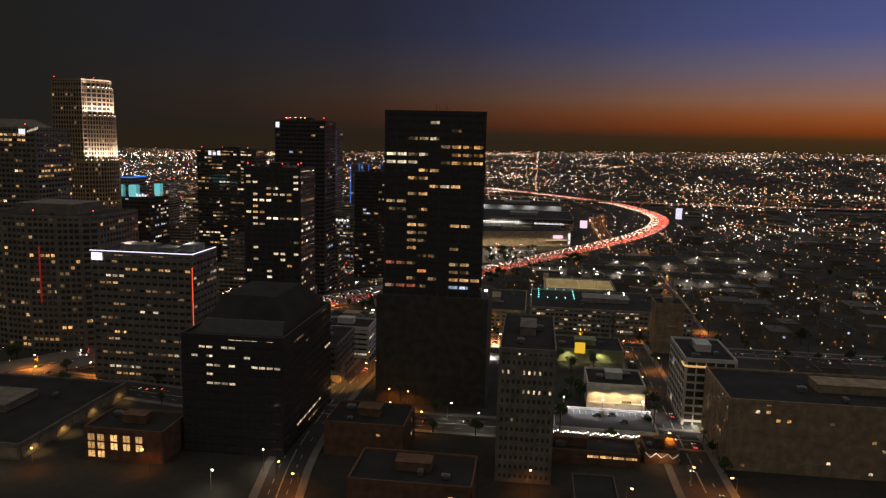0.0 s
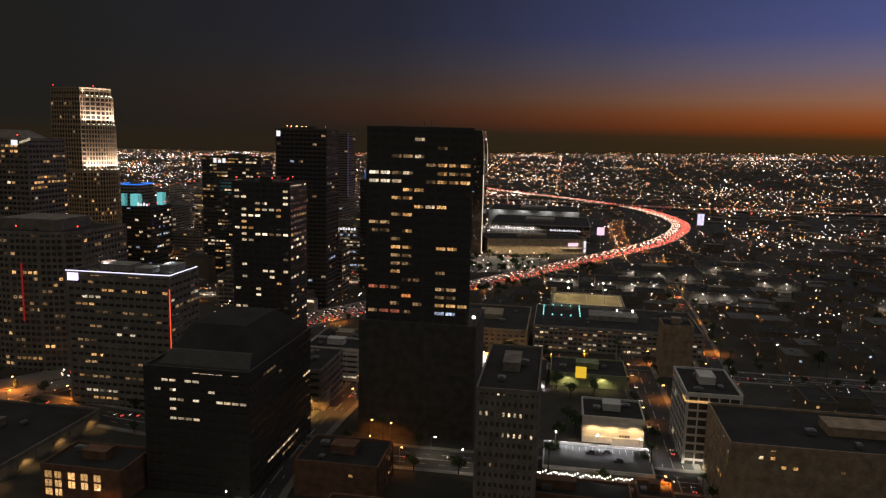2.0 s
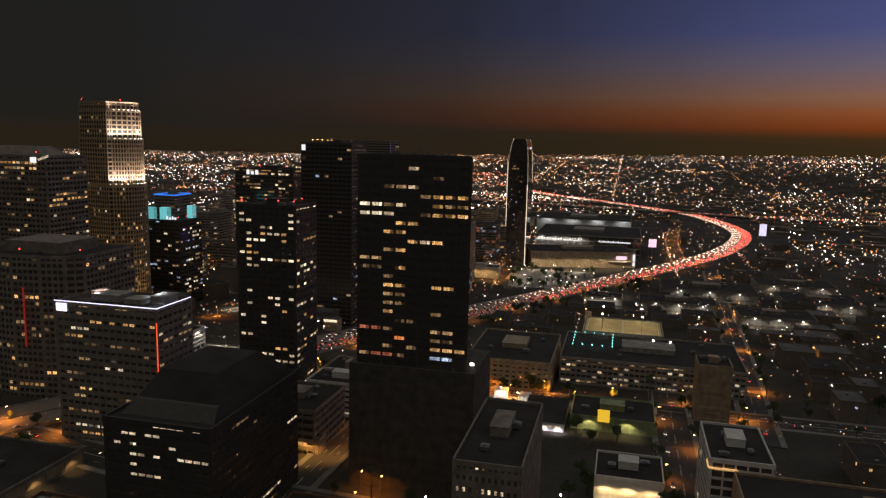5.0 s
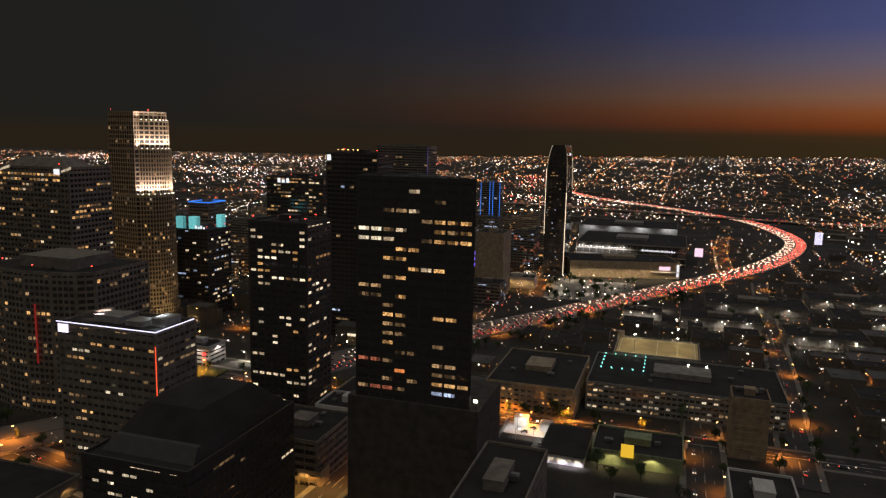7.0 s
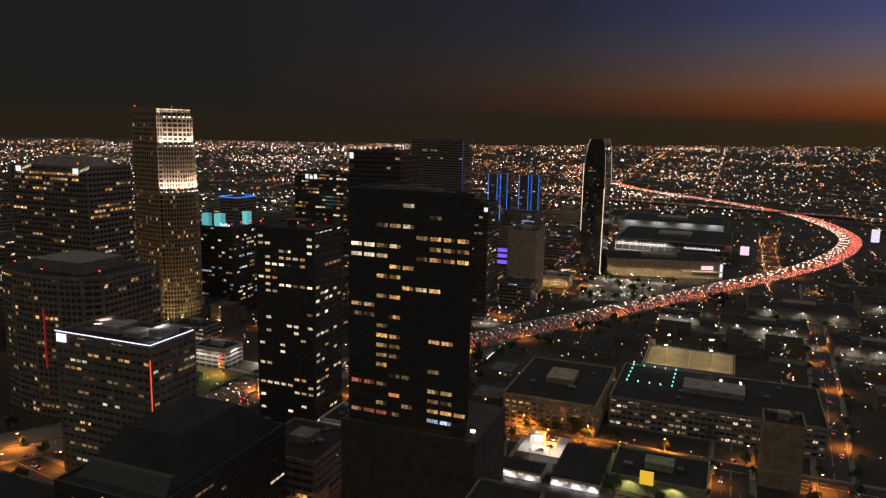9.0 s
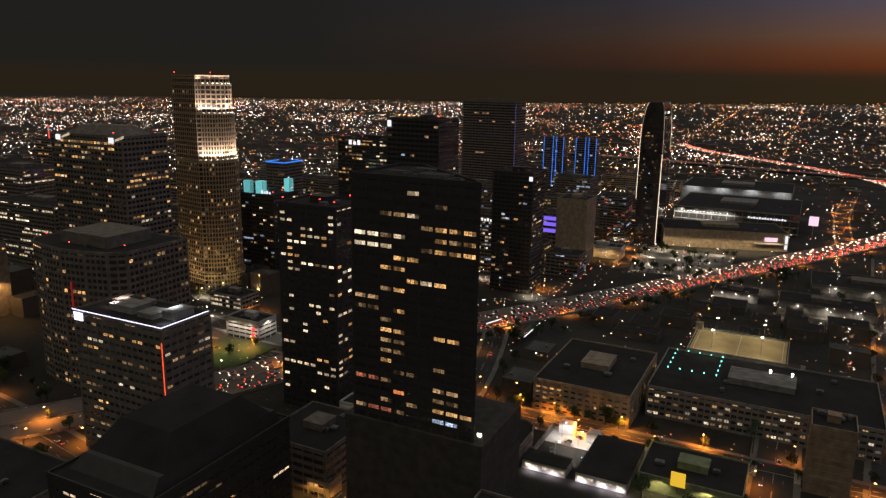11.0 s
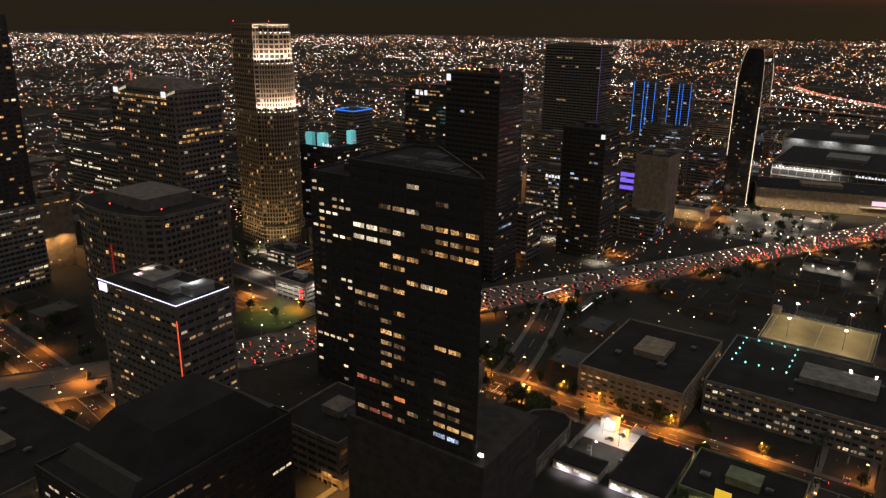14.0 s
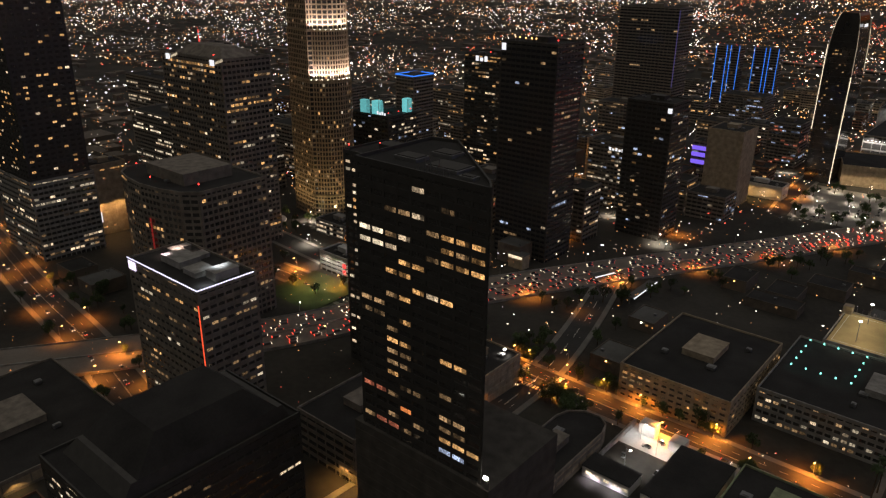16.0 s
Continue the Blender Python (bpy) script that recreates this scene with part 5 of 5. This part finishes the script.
# ---- arena quarter ----
lotp = Geo().box(-108, 2, 925, 1075, -12.6, -11.55).obj("pavement_lot", PAVING)
tagged(lotp, "pale parking lot under white lamps", "pavement", kind="structure")
for x in range(-96, 0, 32):
    for y in range(938, 1075, 40):
        street_lamp(x + (y * 7) % 17, y + (x * 5) % 13, 0, False, 12000)
        far_light(1, x + (y * 7) % 17 + 2, y + (x * 5) % 13, -3.0, 0.75)
for k in range(34):
    car(-100 + (k * 37) % 96, 930 + (k * 53) % 140, 90 * (k % 2), "parked car in the lamp-lit lot", "parked cars", False, -11.5)
arena = found(-88, 1095)
for k in range(6):
    flood(-80 + k * 24, 1082 + k * 7, 6, 11000, (1.0, 0.75, 0.45), 150)
Geo().box(122, 137, -0.8, -0.3, 13, 18).obj("entrance_sign", SIGN_PINK, arena, "glowing pink entrance sign")
Geo().box(146, 149, -1.2, -0.4, 4, 21).obj("entrance_frame", SIGN_WHITE, arena)
Geo().box(110, 148, -6, -0.2, 10.5, 11.2).obj("entrance_canopy", WHITE_PAINT, arena)
hall = found(-100, 1240)
for k in range(16):
    sign(hall, -95 + k * 4.5, -94.3 + k * 4.5, 1239, 1239.5, 12, 12.5, WHITE_LAMP, "edge_lamp")
bars(hall, 0, 50, 1240, 9, 12, 14, SIGN_WHITE)
for k in range(4):
    flood(-90 + k * 20, 1234, 18, 26000, (1, 0.95, 0.9), 150)
for nm, x, y, w, z0, z1, mat in (("lit_sign_tower", 83, 1260, 13, 3, 17, SIGN_PINK), ("billboard", 298, 1574, 14, -6, 18, glow("billboard_face", (0.8, 0.74, 1.0), 0.75, 0.0, 0.5))):
    b = thing(nm, "tall glowing white sign on a post", "sign", x, y, ground_z(x, y) - 0.5)
    Geo().box(-0.8, 0.8, 0.5, 1.6, 0, z0 + 13).obj("post", STEEL, b)
    Geo().box(-w / 2, w / 2, 0, 1.2, z0 + 12, z1 + 12).obj("frame", BLACK_METAL, b)
    Geo().box(-w / 2 + 0.5, w / 2 - 0.5, -0.15, 0, z0 + 12.5, z1 + 11.5).obj("sign_face", mat, b)
building("office_block", "white-walled low building by an amber-lit lot", "office block", -165, 985, rect(48, 22), 2, bay=5, floor=4, wall=WHITE_PAINT, glass=WHITE_PAINT, share=0.1, keys="o", seed=80)
for x in (-150, -130):
    flood(x, 976, 3, 5000, (1.0, 0.55, 0.15), 150)
purple = building("cinema_block", "block with glowing violet bands", "cinema", -215, 985, rect(26, 24), 36, bay=6, floor=5, wall=DARK_CONCRETE, share=0.2, keys="cw", seed=81)
for z in (12, 20, 27):
    sign(purple, -215, -189, 984.0, 984.6, z, z + 4.4, SIGN_PURPLE, "violet_band")
orangeb = building("apartment_block", "tan apartment block under amber floodlight", "apartment block", -318, 940, rect(46, 30), 30, wall=TAN_STUCCO, glass=TAN_STUCCO, share=0.1, keys="o", seed=82)
for x in (-304, -290, -278):
    flood(x, 934, 29, 16000, (1.0, 0.5, 0.16), 150)
sign(orangeb, -300, -288, 939, 939.6, 31, 34, SIGN_RED, "roof_sign", "red lit roof sign")
for x, y, w, d, top, c, sd in ((-345, 1010, 60, 30, 60, "dc", 83), (-250, 1080, 50, 30, 40, "do", 84), (-480, 960, 60, 40, 62, "wd", 85), (-600, 1000, 70, 40, 48, "go", 86), (-300, 1290, 60, 40, 40, "dc", 87), (-182, 1130, 36, 40, 40, "cr", 88), (-240, 730, 40, 26, 40, "wd", 89), (-300, 690, 36, 40, 44, "wdr", 90), (-330, 740, 40, 36, 30, "go", 91), (-215, 880, 40, 26, 20, "wo", 92), (-290, 640, 30, 26, 26, "wo", 93), (-700, 860, 60, 50, 56, "wo", 94), (-560, 690, 60, 44, 52, "gd", 95), (-170, 870, 36, 30, 14, "wc", 96), (-540, 620, 40, 40, 40, "og", 97)):
    building("office_block", "city block with scattered lit windows", "office block", x, y, rect(w, d), top, wall=DARK_CONCRETE, share=0.3, keys=c, seed=sd, run=2, cap=40, kit=1, bay=4.4)


building("exhibition_hall", "long exhibition hall with a grey roof", "hall", -120, 1420, rect(170, 130), 24, bay=12, floor=12, wall=GREY_CONCRETE, glass=GREY_CONCRETE, share=0, seed=31)
for k in range(4):
    flood(-100 + k * 45, 1412, 30, 13000, (0.9, 0.95, 1.0), 150)
# dark warehouses beyond the long office building, with lit loading fronts
for x, y, w, d, top, sd in ((84, 932, 105, 62, 0, 101), (58, 846, 78, 40, 1, 102), (150, 800, 70, 44, 3, 103), (0, 868, 40, 26, -2, 104), (210, 900, 80, 60, 0, 105), (200, 1010, 90, 50, -2, 106)):
    wh = building("warehouse", "dark flat-roofed warehouse with a lit loading front", "warehouse", x, y, rect(w, d), top, bay=8, floor=9, wall=DARK_CONCRETE, glass=GREY_CONCRETE, share=0, seed=sd, kit=6)
    for k in range(3):
        flood(x + w * (0.2 + 0.3 * k), y - 6, top + 1, 2200, (1.0, 0.92, 0.8), 150)
        sign(wh, x + w * (0.2 + 0.3 * k), x + w * (0.2 + 0.3 * k) + 1.0, y - 0.9, y - 0.3, top - 1.2, top - 0.6, WHITE_LAMP, "wall_lamp")
for x, y in ((14, 905), (22, 900), (36, 926), (40, 918), (132, 880), (60, 830), (100, 838), (140, 826)):
    street_lamp(x, y, 90, False, 5000)
# mid-rise blocks among the towers
rngb = random.Random(31)
built = 0
for k in range(420):
    w, d = rngb.uniform(22, 44), rngb.uniform(20, 40)
    x, y = rngb.uniform(-900, -140), rngb.uniform(565, 1650)
    if built < 74 and all(free(a, b, 3.0, True) for a in (x, x + w / 2, x + w) for b in (y, y + d / 2, y + d)):
        h = rngb.choice((14, 18, 22, 28, 36, 48))
        building("office_block", rngb.choice(("city block with scattered lit windows", "mid-rise block with lit shop floor", "dark mid-rise block with lit floors")), "office block", x, y, rect(w, d), ground_z(x, y) + h, wall=rngb.choice((DARK_CONCRETE, BEIGE_STONE, GREY_CONCRETE, BRICK)),
                 share=rngb.choice((0.15, 0.3, 0.5)), keys=rngb.choice(("wdg", "odd", "gwc", "oOd", "wWg")), seed=500 + k, run=rngb.choice((1, 2, 4)), cap=160, kit=1, bay=4.0, group="mid-rise city blocks")
        built += 1


# ---- low city fabric, house by house ----
def lowrise(x, y, w, d, h, seed):
    r = random.Random(seed)
    gz = ground_z(x, y) - 0.6
    root = thing("low_building", r.choice(("low flat-roofed dark city building", "low stucco building with a flat roof", "small flat-roofed commercial building")), "building", x, y, gz, 0, "low city buildings")
    Geo().box(0, w, 0, d, 0, h).obj("body", HOUSE_MIX, root)
    g = Geo()
    for a in ((0, w, -0.15, 0.25), (0, w, d - 0.25, d + 0.15), (-0.15, 0.25, 0, d), (w - 0.25, w + 0.15, 0, d)):
        g.box(*a, h, h + 0.7)
    g.obj("parapet", HOUSE_MIX, root)
    Geo().box(0.2, w - 0.2, 0.2, d - 0.2, h, h + 0.12).obj("roof", ROOF_GREY if r.random() < 0.3 else ROOF, root)
    for _ in range(1):
        a, b = r.uniform(2, w - 3), r.uniform(2, d - 3)
        Geo().box(a, a + 1.8, b, b + 1.4, h + 0.12, h + 1.4).obj("roof_unit", STEEL, root)
    for _ in range(r.choice((0, 0, 1, 2))):
        if r.random() < 0.7:
            lit_window(root, (0, 0), (1, 0), r.uniform(2, w - 2), r.uniform(2, h - 1.2), 1.6, 1.3, r.choice("woWOgc"))
        else:
            lit_window(root, (0, d), (0, -1), r.uniform(2, d - 2), r.uniform(2, h - 1.2), 1.6, 1.3, r.choice("woWOg"))
    if r.random() < 0.35:
        Geo().box(w * 0.5, w * 0.5 + 0.7, -0.5, 0, h - 1.2, h - 0.7).obj("wall_lamp", r.choice((WHITE_LAMP, AMBER_LAMP)), root)
    TAKEN.append((x, x + w, y, y + d))


rng = random.Random(77)
made = 0
ZONES = [(150, 620, 330, 900, 115, 6, 14), (95, 330, 690, 1000, 26, 7, 12), (-60, 130, 680, 900, 16, 6, 10), (-250, -110, 560, 700, 8, 8, 20), (20, 330, 900, 1500, 30, 7, 13), (-330, -170, 200, 345, 8, 8, 16), (-90, 60, 150, 300, 14, 8, 18), (90, 330, 200, 300, 10, 10, 18), (-430, -330, 640, 1000, 14, 8, 26), (-700, -460, 430, 560, 10, 10, 30), (-120, -20, 690, 760, 4, 6, 10), (-128, -64, 530, 640, 5, 6, 11), (-430, -250, 400, 420, 5, 6, 10), (-420, -255, 318, 352, 8, 6, 12)]
for x0, x1, y0, y1, n, h0, h1 in ZONES:
    for k in range(n * 2):
        w, d = rng.uniform(14, 34), rng.uniform(12, 30)
        x, y = rng.uniform(x0, x1 - w), rng.uniform(y0, y1 - d)
        if all(free(a, b, 1.0) for a in (x, x + w / 2, x + w) for b in (y, y + d / 2, y + d)):
            lowrise(x, y, w, d, rng.uniform(h0, h1), 1000 + made)
            made += 1
for k in range(90):
    x, y = rng.uniform(100, 600), rng.uniform(330, 1000)
    if free(x, y, 2.0):
        tree(x, y, rng.uniform(0.9, 1.7), rng.random() < 0.15)
for k in range(46):
    f = rng.random()
    x, y, _ = on_freeway(520 + 500 * f, 30 + rng.uniform(0, 26))
    if free(x, y, 2.0, False):
        tree(x, y, rng.uniform(1.0, 1.7))
for x, y in ((-395, 600), (-388, 606), (-402, 592), (-420, 596), (-430, 588), (-380, 575), (-390, 570), (-440, 600), (28, 380), (24, 400), (20, 372), (66, 380), (63, 400), (88, 345), (92, 340), (26, 440), (40, 450), (18, 455)):
    tree(x, y, rng.uniform(1.0, 1.6))

for k in range(60):
    x, y = rng.choice(((rng.uniform(-128, -66), rng.uniform(528, 650)), (rng.uniform(-118, -60), rng.uniform(488, 522)), (rng.uniform(-400, -250), rng.uniform(330, 412)), (rng.uniform(-20, 12), rng.uniform(512, 545))))
    if free(x, y, 1.0) and k % 2 == 0:
        tree(x, y, rng.uniform(1.1, 1.9))
for k in range(64):                                # leafy junction under the amber lamps
    x, y = rng.choice(((rng.uniform(-128, -110), rng.uniform(522, 545)), (rng.uniform(-92, -62), rng.uniform(489, 502)), (rng.uniform(-118, -104), rng.uniform(500, 503)), (rng.uniform(-90, 0), rng.uniform(522, 526)), (rng.uniform(-400, -250), rng.uniform(384, 410)), (rng.uniform(-40, 60), rng.uniform(498, 502))))
    if free(x, y, 1.2, False):
        tree(x, y, rng.uniform(0.9, 1.5))
for k in range(26):                                # small lamps along the frontage road
    x, y, rz = on_freeway(dist_along[-1] * 0.165 + 9.0 * k, -31 - 3 * math.sin(k))
    far_light((1, 4, 0)[k % 3], x, y, ground_z(x, y) + 4.5, 0.45)
for x, y, w, d, h, mat, label in ((-226, 745, 16, 8, 7, LED_CYAN, "low pavilion with a glowing cyan canopy edge"), (-211, 640, 13, 9, 11, WIN["W"], "small building with a white lit front"), (-292, 962, 14, 9, 24, SIGN_YELLOW, "small building with a yellow lit sign")):
    front = thing("pavilion", label, "building", x, y, ground_z(x, y) - 0.5)
    Geo().box(0, w, 0, d, 0, h).obj("body", BEIGE_STONE, front)
    Geo().box(-0.4, w + 0.4, -0.4, d + 0.4, h, h + 0.4).obj("roof", ROOF_GREY, front)
    Geo().box(0.5, w - 0.5, -0.9, -0.41, h - 2.2, h - 0.2).obj("lit_front", mat, front)
for k in range(30):                                # trees of the arena lot
    x, y = rng.uniform(-106, 0), rng.uniform(928, 1072)
    if free(x, y, 2.0, False):
        tree(x, y, rng.uniform(1.0, 1.6))
for k in range(330):                               # small lights of lots, signs and cars below the office block
    x, y = rng.choice(((rng.uniform(-450, -240), rng.uniform(322, 412)), (rng.uniform(-300, -140), rng.uniform(400, 530)), (rng.uniform(-420, -250), rng.uniform(430, 580)), (rng.uniform(-130, 60), rng.uniform(488, 530))))
    if free(x, y, 0.6, False):
        far_light(rng.choices(range(6), (40, 24, 4, 16, 20, 3))[0], x, y, ground_z(x, y) + rng.uniform(1.2, 5), rng.choice((0.16, 0.2, 0.26, 0.34)))
for k in range(1500):                              # porch, yard and window lights of the low quarter
    x, y = rng.uniform(90, 640), rng.uniform(330, 1000)
    if rng.random() < 0.5:
        y = 350 + 62 * round((y - 350) / 62) + rng.gauss(0, 2)
    if noise.noise(Vector((x / 90, y / 90, 1.0))) > -0.15:
        far_light(rng.choices(range(6), (30, 34, 8, 5, 22, 8))[0], x, y, ground_z(x, y) + rng.uniform(5, 15), 0.0006 * math.hypot(x, y) * rng.choice((0.4, 0.5, 0.65, 0.9, 1.3)))
for x, y in ((330, 520), (300, 640), (392, 590), (250, 720), (180, 690), (420, 720), (350, 830), (500, 640)):   # floodlit yards
    street_lamp(x, y, (x * 13) % 360, False, 9000)
    street_lamp(x + 14, y + 5, (x * 17) % 360, (x // 10) % 2 == 0, 7000)
# lamps in yards, lots and side streets of the nearer city
for i in range(4200):
    x, y = rng.choice(((rng.uniform(100, 900), rng.uniform(330, 1500)), (rng.uniform(-1000, -430), rng.uniform(480, 1500)), (rng.uniform(-330, 300), rng.uniform(600, 1600))))
    if rng.random() < 0.6:
        x = round(x / 55) * 55 + rng.gauss(0, 1.5)
    if free(x, y, 0.5, True):
        far_light(rng.choices(range(6), (26, 24, 6, 5, 30, 8))[0], x, y, ground_z(x, y) + rng.uniform(3, 8), 0.0007 * (300 + math.hypot(x, y)) * rng.choice((0.3, 0.4, 0.5, 0.6, 0.85)))

for i in range(3200):                             # street level among the towers
    x, y = rng.uniform(-760, -120), rng.uniform(545, 1650)
    if rng.random() < 0.6:
        if rng.random() < 0.5:
            x = -130 - 92 * round((-130 - x) / 92) + rng.gauss(0, 3)
        else:
            y = 560 + 118 * round((y - 560) / 118) + rng.gauss(0, 3)
    if free(x, y, 0.5, False) and all(math.dist((x, y), p) > 24 for p in FWY[::3]):
        far_light(rng.choices(range(6), (30, 28, 8, 6, 20, 8))[0], x, y, ground_z(x, y) + rng.uniform(2, 9), 0.0008 * (250 + math.hypot(x, y)) * rng.choice((0.36, 0.45, 0.55, 0.7, 0.95)))
for k in range(46):                                # street lamps among the towers
    x, y = -150 - 92 * (k % 5) + 8 * ((k * 3) % 5), 575 + 58 * (k // 5) + 9 * (k % 4)
    if (x < -200 or y > 760) and free(x, y, 1.0, False) and all(math.dist((x, y), p) > 24 for p in FWY[::3]):
        street_lamp(x, y, 40 * k, k % 3 != 0, 26000)
# the nearer roofs of the basin one by one, the far ones joined
g = Geo()
singles = 0
for i in range(5200):
    az, r = radians(rng.uniform(-78, 66)), 900 + 3600 * (i + rng.random()) / 5200
    x, y = r * math.sin(az), r * math.cos(az)
    w, d, h = rng.uniform(10, 40), rng.uniform(10, 34), rng.choice((4, 5, 6, 7, 8, 10))
    if (-640 < x < 340 and y < 1720) or not free(x, y, 22):
        continue
    z = ground_z(x, y)
    if singles < 105 and -45 < math.degrees(az) < 40:
        singles += 1
        low = thing("low_building", "low dark building among the lights of the basin", "building", x, y, z - 4, 0, "low city buildings")
        Geo().box(-w / 2, w / 2, -d / 2, d / 2, 0, h + 4).obj("body", HOUSE_MIX, low)
        Geo().box(-w / 2 - 0.2, w / 2 + 0.2, -d / 2 - 0.2, d / 2 + 0.2, h + 4, h + 4.5).obj("roof", ROOF, low)
    else:
        g.box(x - w / 2, x + w / 2, y - d / 2, y + d / 2, z - 4, z + h)
tagged(g.obj("distant_low_buildings", HOUSE_MIX), "low dark buildings spreading over the basin", "buildings", kind="stuff")

for g, m in zip(fars, FAR_LAMPS):
    tagged(g.obj("distant_city_lights", m), "countless small street and window lights of the basin", "city lights", kind="stuff")
